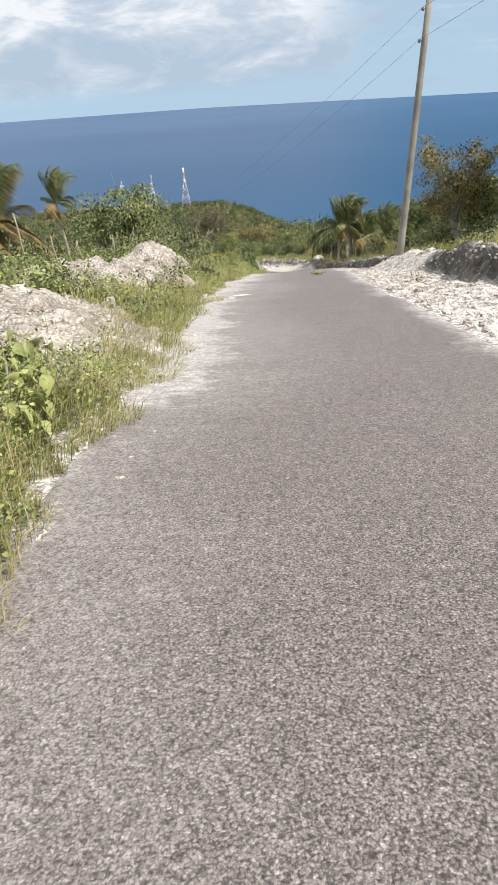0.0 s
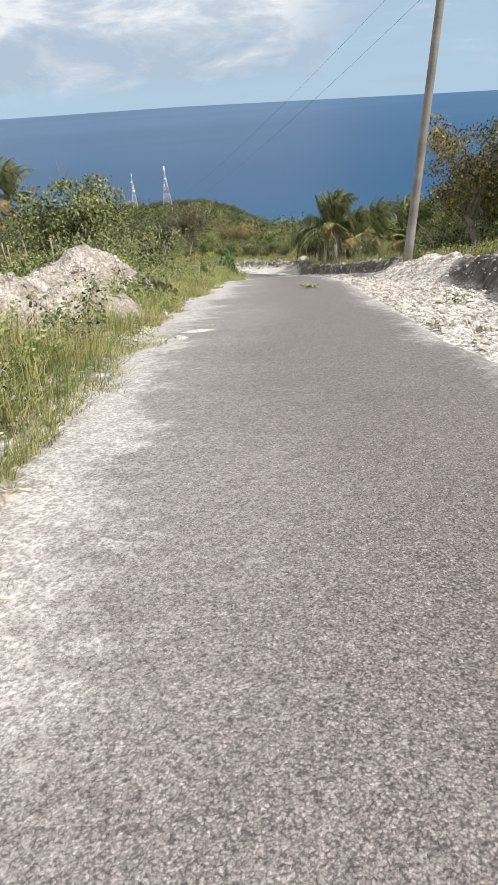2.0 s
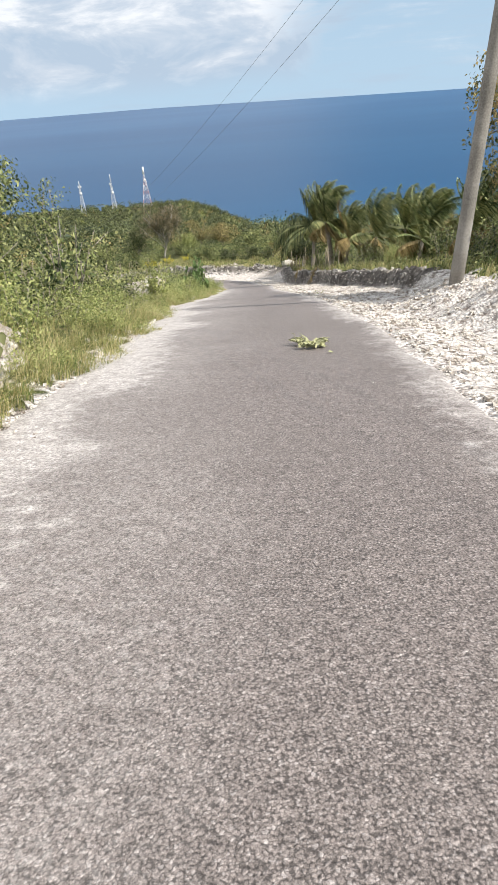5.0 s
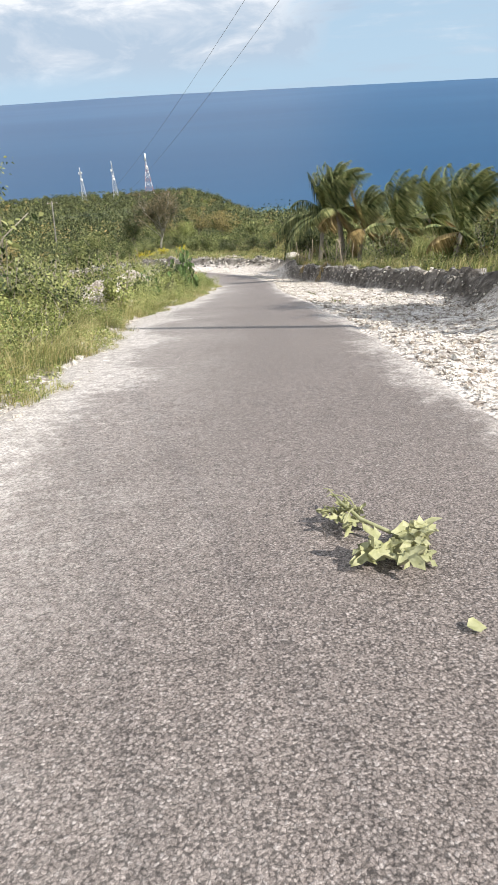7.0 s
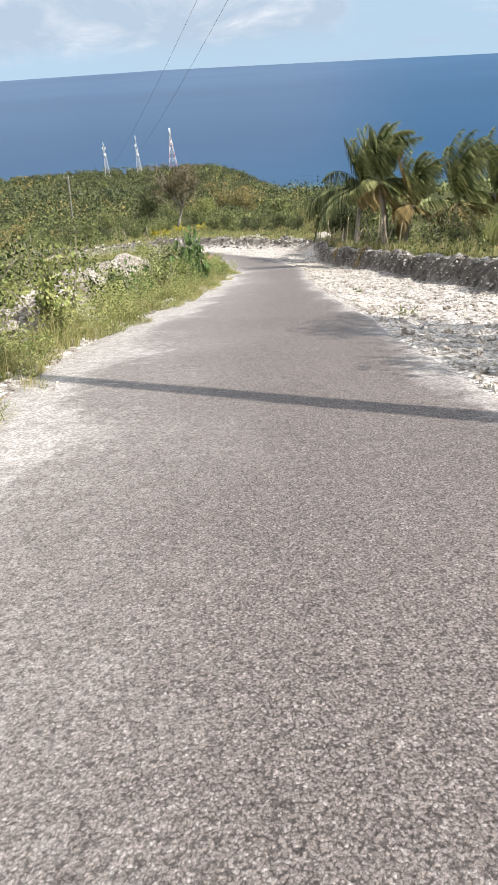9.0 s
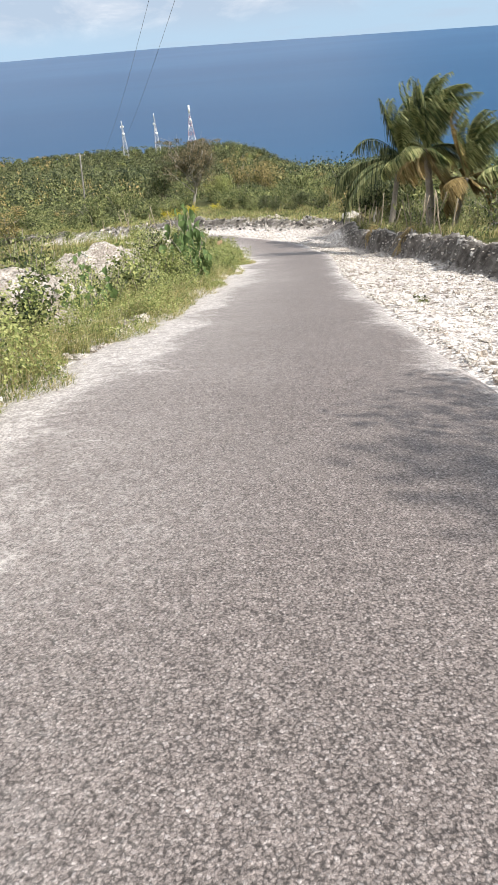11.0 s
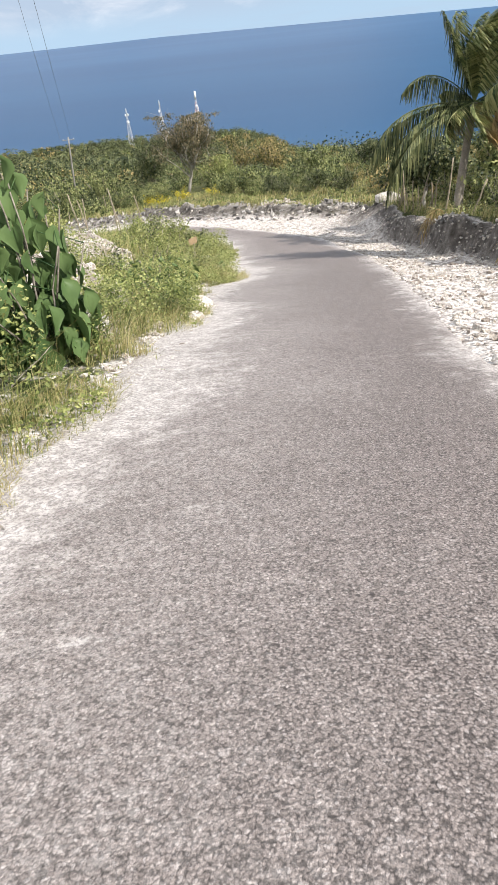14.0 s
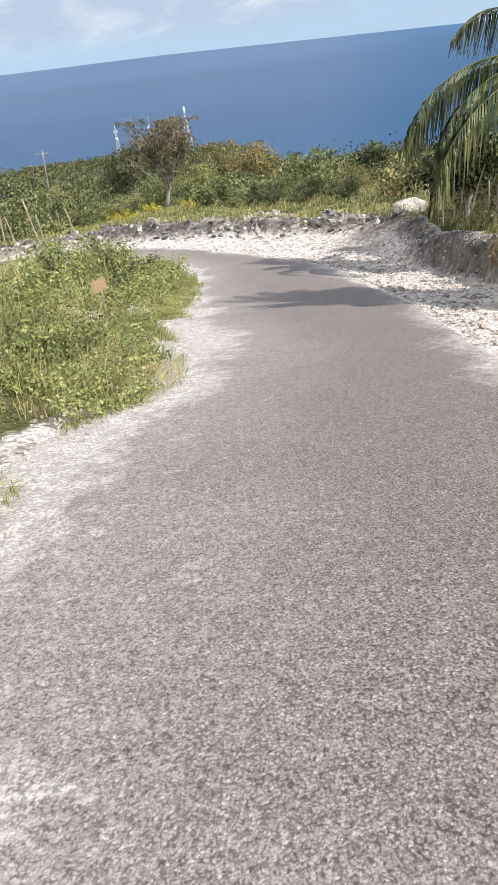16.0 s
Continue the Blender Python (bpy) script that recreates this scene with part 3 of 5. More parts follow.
# ---- mesh helpers ----
def mesh_of(name, verts, faces, mats, flat=True):
    me = bpy.data.meshes.new(name)
    verts, faces = np.asarray(verts, np.float32), np.asarray(faces, np.int32)
    me.vertices.add(len(verts))
    me.vertices.foreach_set("co", verts.ravel())
    me.loops.add(faces.size)
    me.loops.foreach_set("vertex_index", faces.ravel())
    me.polygons.add(len(faces))
    me.polygons.foreach_set("loop_start", np.arange(len(faces), dtype=np.int32) * faces.shape[1])
    me.polygons.foreach_set("use_smooth", np.full(len(faces), not flat))
    for m in mats if isinstance(mats, (list, tuple)) else [mats]:
        me.materials.append(m)
    me.update(calc_edges=True)
    return me


def piece(name, verts, faces, mat, parent=None, label="", flat=True):
    """One mesh object, as a part of parent if one is given."""
    ob = new(name, mesh_of(name, verts, faces, mat, flat))
    if parent:
        ob.parent = parent
    return tagged(ob, label)


def merge(bits):
    """Joins (verts, faces) bits with equal corner counts."""
    vs, fs, k = [], [], 0
    for v, f in bits:
        vs.append(np.asarray(v, float))
        fs.append(np.asarray(f) + k)
        k += len(v)
    return np.concatenate(vs), np.concatenate(fs)


def tube(points, radii, sides=8):
    """A tapered round bar along points; quads, closed at both ends by a pinched ring."""
    pts, radii = np.asarray(points, float), np.asarray(radii, float)
    pts = np.concatenate([pts[:1], pts, pts[-1:]])
    radii = np.concatenate([[1e-4], radii, [1e-4]])
    way = np.gradient(pts, axis=0)
    way[0], way[-1] = way[1], way[-2]
    way /= np.linalg.norm(way, axis=1, keepdims=True) + 1e-9
    ref = np.where(np.abs(way[:, 2:3]) > 0.9, [[1.0, 0, 0]], [[0, 0, 1.0]])
    u = np.cross(way, ref)
    u /= np.linalg.norm(u, axis=1, keepdims=True) + 1e-9
    w = np.cross(way, u)
    a = np.linspace(0, 2 * np.pi, sides, endpoint=False)
    ring = u[:, None] * np.cos(a)[None, :, None] + w[:, None] * np.sin(a)[None, :, None]
    v = (pts[:, None] + ring * radii[:, None, None]).reshape(-1, 3)
    n = len(pts)
    i, j = np.meshgrid(np.arange(n - 1), np.arange(sides), indexing="ij")
    f = np.stack([i * sides + j, i * sides + (j + 1) % sides, (i + 1) * sides + (j + 1) % sides, (i + 1) * sides + j], -1).reshape(-1, 4)
    return v, f


def unit(v):
    return v / (np.linalg.norm(v, axis=-1, keepdims=True) + 1e-9)


def leaves(centres, ways, length, width, rng, fold=0.25, droop=0.2, face=None):
    """Pointed leaves, each bent along its middle, from their stalks along their ways; face: the way out of the crown that each one looks."""
    n = len(centres)
    length, width = np.broadcast_to(length, n)[:, None], np.broadcast_to(width, n)[:, None]
    ways = unit(np.asarray(ways, float))
    side = unit(np.cross(ways, unit(rng.normal(size=(n, 3)) * 0.6 + ([0, 0, 1] if face is None else face * 1.5))))
    up = np.cross(side, ways)
    mid = centres + ways * length * 0.5 - up * width * fold
    tip = centres + ways * length - np.array([0, 0, 1]) * length * droop
    a = mid + side * width * 0.5 + up * width * fold
    b = mid - side * width * 0.5 + up * width * fold
    v = np.stack([centres, a, tip, b], 1).reshape(-1, 3)
    return v, np.arange(4 * n).reshape(-1, 4)


def blades(x, y, z, tall, wide, rng, lean=0.5, wind=(0.35, 0.05)):
    """Grass blades: bent tapering strips."""
    n = len(x)
    root = np.stack([x, y, z], 1)
    a = rng.uniform(0, 2 * np.pi, n)
    side = np.stack([np.cos(a), np.sin(a), 0 * a], 1)
    out = np.stack([np.cos(a + 1.57 + rng.normal(0, 0.7, n)), np.sin(a + 1.57 + rng.normal(0, 0.7, n)), 0 * a], 1) * (rng.uniform(0.1, 1, n) * lean)[:, None]
    out[:, :2] += np.array(wind) * lean
    up = np.array([0, 0, 1.0])
    tall, wide = tall[:, None], wide[:, None]
    p1 = root + up * tall * 0.6 + out * tall * 0.3
    p3 = root + up * tall * (0.95 - 0.2 * rng.random((n, 1))) + out * tall * 1.15
    v = np.stack([root - side * wide / 2, root + side * wide / 2, p1 - side * wide * 0.4, p1 + side * wide * 0.4, p3, p3 + side * wide * 0.05], 1).reshape(-1, 3)
    k = np.arange(n)[:, None] * 6
    f = np.concatenate([k + [0, 1, 3, 2], k + [2, 3, 5, 4]], 0)
    return v, f


def stones(centres, size, rng):
    """Angular broken stones: cubes with every corner pulled about."""
    n = len(centres)
    c = np.array([(i, j, k) for k in (-1, 1) for j in (-1, 1) for i in (-1, 1)], float) * 0.5
    v = c[None] * (1 + rng.uniform(-0.55, 0.15, (n, 8, 1))) + rng.normal(0, 0.06, (n, 8, 3))
    v = v * (np.stack([rng.uniform(0.7, 1.3, n), rng.uniform(0.6, 1.1, n), rng.uniform(0.4, 0.85, n)], 1))[:, None]
    a, b = rng.uniform(0, 6.28, n), rng.normal(0, 0.35, n)
    ca, sa, cb, sb = np.cos(a), np.sin(a), np.cos(b), np.sin(b)
    rot = np.stack([np.stack([ca, -sa * cb, sa * sb], 1), np.stack([sa, ca * cb, -ca * sb], 1), np.stack([0 * a, sb, cb], 1)], 1)
    v = np.einsum("nij,nkj->nki", rot, v) * np.asarray(size)[:, None, None] + centres[:, None]
    f = np.array([(0, 2, 3, 1), (4, 5, 7, 6), (0, 1, 5, 4), (1, 3, 7, 5), (3, 2, 6, 7), (2, 0, 4, 6)])
    return v.reshape(-1, 3), (np.arange(n)[:, None, None] * 8 + f[None]).reshape(-1, 4)


# ---- ground, water, road ----
def spread(fine_lo, fine_hi, step, lo, hi, growth=1.12):
    mid = np.arange(fine_lo, fine_hi + step / 2, step)
    up, dn = [mid[-1]], [mid[0]]
    s = step
    while up[-1] < hi:
        s = min(s * growth, 400)
        up.append(up[-1] + s)
    s = step
    while dn[-1] > lo:
        s = min(s * growth, 400)
        dn.append(dn[-1] - s)
    return np.concatenate([dn[:0:-1], mid, up[1:]])


def build_ground():
    xs = spread(-4, 10.6, 0.19, -4800, 4800, 1.12)
    ys = spread(1, 89, 0.25, -1500, 4850, 1.07)
    gx, gy = np.meshgrid(xs, ys)
    z, bare, soil = shape(gx, gy)
    nx, ny = len(xs), len(ys)
    i, j = np.meshgrid(np.arange(ny - 1), np.arange(nx - 1), indexing="ij")
    f = np.stack([i * nx + j, i * nx + j + 1, (i + 1) * nx + j + 1, (i + 1) * nx + j], -1).reshape(-1, 4)
    me = mesh_of("ground", np.stack([gx, gy, z], -1).reshape(-1, 3), f, ground_material(), flat=False)
    at = me.attributes.new("rubble", 'FLOAT', 'POINT')
    at.data.foreach_set("value", bare.ravel().astype(np.float32))
    at = me.attributes.new("soil", 'FLOAT', 'POINT')
    at.data.foreach_set("value", soil.ravel().astype(np.float32))
    tagged(new("ground", me), "grassy hillside falling to the sea with white limestone rubble", "ground", kind="structure")


build_ground()

me = mesh_of("water", [(-8200, 500, -133), (4900, 500, -133), (4900, 2290, -133), (-8200, 10930, -133)], [(0, 1, 2, 3)], water_material())
tagged(new("water", me), "deep blue open sea with turquoise shallows by the shore", "sea", kind="structure")


def build_road():
    along = np.concatenate([np.arange(-14, 75, 0.25), np.linspace(75, 100, 60)])
    s = np.linspace(0, 1, len(along))
    # left and right lines, paired so that the bend turns evenly
    ly, lx = np.array(VERGE_Y), np.array(VERGE_X)
    ry, rx = np.array(KERB_Y), np.array(KERB_X)
    left_y = np.interp(along, [-14, 60, 75, 100], [-14, 60, 75, 91.5])
    right_y = np.interp(along, [-14, 60, 75, 100], [-14, 60, 75.5, 95.5])
    cols = np.linspace(0, 1, 33)
    sm = np.ones(9) / 9
    lpx = np.convolve(np.pad(np.interp(left_y, ly, lx), 4, mode="edge"), sm, "valid") - 0.12
    rpx = np.convolve(np.pad(np.interp(right_y, ry, rx), 4, mode="edge"), sm, "valid")
    rpx = rpx + 0.16 * rough(right_y * 0 + 3, right_y, 1.6, 61, 4)
    x = lpx[:, None] + (rpx - lpx)[:, None] * cols
    y = left_y[:, None] + (right_y - left_y)[:, None] * cols
    width = np.hypot(rpx - lpx, right_y - left_y)[:, None]
    u = width * cols
    z = grade(y) + fall(x, y) + 0.012 + 0.010 * rough(x, y, 1.5, 63) - 0.05 * smooth((u - width + 0.12) / 0.12) - 0.03 * smooth((0.15 - u) / 0.15)
    n, k = x.shape
    i, j = np.meshgrid(np.arange(n - 1), np.arange(k - 1), indexing="ij")
    f = np.stack([i * k + j, i * k + j + 1, (i + 1) * k + j + 1, (i + 1) * k + j], -1).reshape(-1, 4)
    me = mesh_of("road", np.stack([x, y, z], -1).reshape(-1, 3), f, road_material(), flat=False)
    drift = np.interp(y, [0, 4.5, 6, 8, 10, 22, 27, 40, 52, 60, 75], [0.75, 0.65, -0.35, -0.3, -0.05, -0.4, -0.6, -0.5, -0.45, -0.45, -0.2])
    for name, val in (("left_edge", u + drift), ("right_edge", width - u)):
        at = me.attributes.new(name, 'FLOAT', 'POINT')
        at.data.foreach_set("value", np.ascontiguousarray(val, np.float32).ravel())
    tagged(new("road", me), "narrow worn grey asphalt road dusted with white limestone", "road", kind="structure")


build_road()


# ---- plants: builders ----
def wander(p, way, length, steps, rng, bend=0.15, lift=0.0):
    pts, d = [np.array(p, float)], np.array(way, float)
    for _ in range(steps):
        d = d + rng.normal(0, bend, 3) + [0, 0, lift]
        d = d / np.linalg.norm(d)
        pts.append(pts[-1] + d * length / steps)
    return np.array(pts), d


def make_tree(name, base, tall, wide, seed, leaf_mat, bark, leaf=0.16, tips=34, per_tip=70, clump=0.42, bole=0.35, label="", group="", lean=(0, 0), trunk_r=None):
    """A broad-leaved tree: bole, limbs and twigs tapering, leaves in clumps at the twigs' ends."""
    rng = np.random.default_rng(seed)
    root = new(name)
    root.location = base
    r0 = trunk_r or 0.022 * tall + 0.03
    top = np.array([lean[0], lean[1], tall * bole])
    pts = np.linspace([0, 0, -0.25], top, 6) + rng.normal(0, 0.02 * tall, (6, 3)) * np.linspace(0, 1, 6)[:, None]
    wood = [tube(pts, np.linspace(r0 * 1.25, r0 * 0.8, 6), 8)]
    ends, limbs = [], max(4, tips // 6)
    for k in range(limbs):
        a = 2.4 * k + rng.normal(0, 0.3)
        reach = wide * rng.uniform(0.45, 0.85)
        goal = np.array([np.cos(a) * reach, np.sin(a) * reach, tall * rng.uniform(0.55, 0.9)]) + [lean[0], lean[1], 0]
        if k == 0:
            goal[:2] *= 0.2
            goal[2] = tall * 0.9
        start = pts[3 + k % 3]
        q, d = wander(start, goal - start, np.linalg.norm(goal - start), 5, rng, 0.16)
        wood.append(tube(q, np.linspace(r0 * 0.55, r0 * 0.2, len(q)), 5))
        for _ in range(tips // limbs):
            i = rng.integers(2, len(q))
            w = unit(d + rng.normal(0, 0.75, 3) + [0, 0, 0.25])
            q2, _ = wander(q[i], w, wide * rng.uniform(0.25, 0.55), 3, rng, 0.22)
            wood.append(tube(q2, np.linspace(r0 * 0.2, r0 * 0.05, len(q2)), 3))
            ends += [q2[-1], q2[-2], q2[1]]
    v, f = merge(wood)
    piece("trunk", v, f, bark, root, flat=False)
    ends = np.array(ends)
    c = np.repeat(ends, max(1, int(per_tip * 0.84) // 3), 0)
    off = np.clip(rng.normal(0, 1, c.shape), -1.6, 1.6) * clump * [1, 1, 0.75]
    c = c + off
    face = unit(unit(off) + 0.8 * unit(c - [lean[0], lean[1], tall * 0.55]))
    c[:, 2] = np.minimum(c[:, 2], 0.93 * tall + 0.25 * (c[:, 2] - 0.93 * tall))
    ways = rng.normal(0, 0.8, c.shape) + [0.15, 0, -0.25]
    size = leaf * 1.08 * rng.uniform(0.6, 1.35, len(c))
    v, f = leaves(c, ways, size, size * 0.55, rng, face=face)
    piece("crown", v, f, leaf_mat, root)
    return tagged(root, label, "tree", group)


def make_bush(name, base, tall, wide, seed, leaf_mat, leaf=0.07, count=800, label="", group="", category="bush", stems=9, blooms=None):
    """A many-stemmed bush; small leaves along every stem."""
    rng = np.random.default_rng(seed)
    root = new(name)
    root.location = base
    wood, c, ways = [], [], []
    for k in range(stems):
        a = rng.uniform(0, 6.28)
        out = np.array([np.cos(a), np.sin(a), 0]) * wide * rng.uniform(0.15, 1)
        goal = out + [0, 0, tall * rng.uniform(0.55, 1.0)]
        q, d = wander(out * 0.15 - [0, 0, 0.1], goal, np.linalg.norm(goal), 4, rng, 0.18, 0.03)
        wood.append(tube(q, np.linspace(0.012, 0.004, len(q)) * (1 + tall * 0.4), 3))
        n = int(count * 0.84) // stems
        t = rng.uniform(0.2, 1.02, n) * (len(q) - 1)
        i = np.minimum(t.astype(int), len(q) - 2)
        p = q[i] + (q[i + 1] - q[i]) * (t - i)[:, None]
        o = unit(rng.normal(0, 1, (n, 3)))
        c.append(p + o * wide * 0.22 * rng.random((n, 1)))
        ways.append(o + [0, 0, 0.15])
    v, f = merge(wood)
    piece("woody_frame", v, f, M_BARK, root, flat=False)
    c, ways = np.concatenate(c), np.concatenate(ways)
    size = leaf * 1.08 * rng.uniform(0.6, 1.4, len(c))
    v, f = leaves(c, ways + rng.normal(0, 0.5, c.shape), size, size * 0.6, rng, face=unit(unit(c - [0, 0, tall * 0.4]) + 0.6 * unit(ways)))
    piece("foliage", v, f, leaf_mat, root)
    if blooms:
        top = c[c[:, 2] > tall * 0.5][::9]
        s = np.full(len(top), 0.05)
        v, f = leaves(top, rng.normal(0, 1, top.shape) + [0, 0, 1], s, s * 0.9, rng)
        tagged(piece("flowers", v, f, blooms, root), kind="stuff")
    return tagged(root, label, category, group)


def make_palm(base, trunk, frond, count, seed, label, wind=0.85, dry=0.2, lean=(0.2, 0.1), group="palms by the road", thick=0.13, leaf_mat=None, extra=()):
    """A coconut palm: ringed leaning trunk, and fronds that the wind sweeps to one side, each a rib with drooping leaflets."""
    rng = np.random.default_rng(seed)
    root = new("coconut_palm")
    root.location = base
    n = 26
    t = np.linspace(0, 1, n)
    pts = np.stack([lean[0] * t**1.6, lean[1] * t**1.6, -0.2 + (trunk + 0.2) * t], 1)
    rad = thick * (1.0 - 0.35 * t) + 0.6 * thick * np.exp(-t * 12) + 0.012 * (np.arange(n) % 2)
    v, f = tube(pts, rad, 10)
    piece("trunk", v, f, M_PALMBARK, root, flat=False)
    head = pts[-1]
    for k in range(count + len(extra)):
        a = 2.39996 * k + rng.normal(0, 0.2)
        young = k < 0.66 * count
        rise = (1.5 - 0.5 * (k / (0.66 * count)) if young else 0.6 - 1.2 * (k / count - 0.66) / 0.34) + rng.normal(0, 0.08)
        blow, far = wind, 1.0
        if k >= count:
            a, rise, far, blow = *extra[k - count], 0.1
        d = unit(np.array([np.cos(a) * math.cos(rise), np.sin(a) * math.cos(rise), math.sin(rise)]) + [-0.06 * young, 0, 0.2 * young])
        size = frond * far * rng.uniform(0.8, 1.08) * (1.0 if young or k >= count else 0.6)
        steps = 14
        rib, way = [head.copy()], d.copy()
        for s in range(steps):
            way = unit(way + np.array([blow, 0.1 * blow, 0]) * 0.26 * (s / steps) ** 1.7 + [0, 0, -0.13 * (0.08 + (1.5 if k < count else 2.6 if rise < 1.1 else 0.8) * (s / steps) ** 1.4)])
            rib.append(rib[-1] + way * size / steps)
        rib = np.array(rib)
        rv, rf = tube(rib, np.linspace(0.028, 0.005, len(rib)), 4)
        m = 50
        u = np.repeat(np.linspace(0.16, 1.0, m), 2) * steps
        i = np.minimum(u.astype(int), steps - 1)
        at = rib[i] + (rib[i + 1] - rib[i]) * (u - i)[:, None]
        along = unit(rib[i + 1] - rib[i])
        sgn = np.tile([1.0, -1.0], m)[:, None]
        side = unit(np.cross(along, [0, 0, 1.0])) * sgn
        ln = (0.92 * np.sin(np.clip(u / steps, 0.05, 0.97) * np.pi * 0.82 + 0.42))[:, None] * frond / 3.0 * rng.uniform(0.85, 1.1, (2 * m, 1))
        mid = at + (side * 0.5 + along * 0.5 + [blow * 0.45, 0, -0.2]) * ln * 0.5 + rng.normal(0, 0.012, at.shape)
        end = at + (side * 0.3 + along * 0.4 + [blow * 0.8, 0.05, -0.7 if k < count else -1.1]) * ln + rng.normal(0, 0.04, at.shape)
        w = unit(np.cross(mid - at, [0.2, 0.3, 1.0])) * (0.033 if k < count else 0.024)
        lv = np.stack([at - w * 0.5, at + w * 0.5, mid + w, mid - w, end + w * 0.15, end - w * 0.15], 1).reshape(-1, 3)
        kk = np.arange(2 * m)[:, None] * 6
        lf = np.concatenate([kk + [0, 1, 2, 3], kk + [3, 2, 4, 5]], 0)
        v, f = merge([(rv, rf), (lv, lf)])
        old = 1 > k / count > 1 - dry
        # extra fronds get the dark leaf colour as painted shade of their backlit undersides
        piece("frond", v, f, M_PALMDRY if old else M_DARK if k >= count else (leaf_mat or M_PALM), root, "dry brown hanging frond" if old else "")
    return tagged(root, label, "palm tree", group)


def heart_leaf(size, rng):
    """A large heart-shaped leaf, cupped along its midrib, hanging from the origin towards +x."""
    rows, cols = 8, 7
    s = np.linspace(0, 1, rows)
    half = 0.62 * np.sin(np.clip(s, 0, 1) ** 0.62 * np.pi) ** 0.9 * (1 - 0.25 * s) + 0.002
    x = -0.18 + 1.15 * s
    v = []
    for k in range(rows):
        notch = 0.16 * (1 - s[k]) ** 5
        for j, c in enumerate(np.linspace(-1, 1, cols)):
            lobe = 1 + 0.10 * math.cos(14 * s[k])
            v.append((x[k] - (0.12 if k == 0 else 0) * abs(c) + notch * (1 - abs(c)), half[k] * c * lobe, 0.14 * abs(c) * half[k] - 0.30 * s[k] ** 2 + 0.075 * (-1) ** j * half[k]))
    v = np.array(v) * size + rng.normal(0, 0.006 * size, (rows * cols, 3))
    f = np.array([(k * cols + j, k * cols + j + 1, (k + 1) * cols + j + 1, (k + 1) * cols + j) for k in range(rows - 1) for j in range(cols - 1)])
    return v, f


def make_broad_plant(base, tall, wide, count, size, seed, label, droop=1.15, mat=None):
    """A soft-stemmed plant, hung all over with large heart-shaped leaves on short stalks."""
    rng = np.random.default_rng(seed)
    root = new("large_leaf_plant")
    root.location = base
    stems = max(3, count // 8)
    lines = []
    for k in range(stems):
        a = 2.4 * k
        reach = wide * (0.12 + 0.6 * (k / stems) ** 0.7)
        goal = np.array([np.cos(a) * reach, np.sin(a) * reach, tall * (1.0 - 0.5 * k / stems)])
        lines.append(wander((goal * [0.15, 0.15, 0]) - [0, 0, 0.1], goal, np.linalg.norm(goal), 6, rng, 0.08)[0])
    v, f = merge([tube(q, np.linspace(0.016, 0.006, len(q)), 6) for q in lines])
    piece("stem", v, f, M_BARK, root, flat=False)
    for k in range(count):
        q = lines[k % stems]
        p = q[1 + (k // stems) % (len(q) - 1)]
        a = 2.39996 * k + rng.normal(0, 0.4)
        low = 1 - p[2] / tall
        out = np.array([np.cos(a), np.sin(a), 0.35])
        tip = p + out * wide * (0.12 + 0.35 * low) * rng.uniform(0.5, 1.0) + [0, 0, 0.05]
        sv, sf = tube(np.linspace(p, tip, 4), [0.006, 0.005, 0.005, 0.004], 4)
        lv, lf = heart_leaf(size * rng.uniform(0.6, 1.05) * (0.55 + 0.5 * low), rng)
        lv[:, 1] *= 0.8
        lv[:, 2] += 0.35 * np.abs(lv[:, 1])
        turn = Euler((rng.normal(0, 0.3), droop + rng.normal(0, 0.2), a)).to_matrix()
        lv = lv @ np.array(turn).T + tip
        lv[:, 2] = np.maximum(lv[:, 2], 0.02)
        v, f = merge([(sv, sf), (lv, lf)])
        piece("leaf", v, f, mat or M_BIG, root, flat=False)
    return tagged(root, label, "plant")


def on_ground(x, y, dz=0.0):
    return (x, y, float(height(x, y)) + dz)


# ---- utility poles, cables, masts ----
def make_pole(base, top, r0, r1, arms, label):
    root = new("utility_pole")
    root.location = base
    d = np.subtract(top, base)
    v, f = tube([d * t for t in np.linspace(-0.05, 1, 8)], np.linspace(r0, r1, 8), 14)
    piece("shaft", v, f, M_POLE, root, flat=False)
    for h, half, along in arms:
        p = d * h
        side = unit(np.array(along, float))
        v, f = tube([p - side * half, p + side * half], [0.05, 0.05], 6)
        piece("crossarm", v, f, M_STICK, root)
        for s in (-0.85, 0.85):
            q = p + side * half * s
            v, f = tube([q, q + [0, 0, 0.08], q + [0, 0, 0.14], q + [0, 0, 0.2]], [0.05, 0.06, 0.035, 0.04], 8)
            piece("insulator", v, f, M_WHITE, root, flat=False)
    return tagged(root, label, "utility pole")


near_pole = (7.29, 29.15, float(height(7.29, 29.15)))
near_top = (7.74, 28.45, 3.9)
pole = make_pole(near_pole, near_top, 0.165, 0.115, (), "tall weathered round utility pole leaning beside the road")
d = np.subtract(near_top, near_pole)
for h in (0.965, 0.86):
    p = d * h
    v, f = tube([p + [0.1, 0, 0], p + [-0.22, 0.02, 0.0]], [0.02, 0.02], 6)
    piece("bracket", v, f, M_STEEL, pole)
    v, f = tube([p + [-0.2, 0.02, -0.06], p + [-0.2, 0.02, 0], p + [-0.2, 0.02, 0.06]], [0.04, 0.055, 0.04], 8)
    piece("insulator", v, f, M_WIRE, pole, "dark cable insulator", flat=False)
far_base = (-32.7, 174.4, float(height(-32.7, 174.4)))
far_top = (-31.65, 174.4, -25.5)
make_pole(far_base, far_top, 0.17, 0.13, ((0.96, 1.1, (1, 0.2, 0)),), "pale far utility pole with a crossarm among trees")


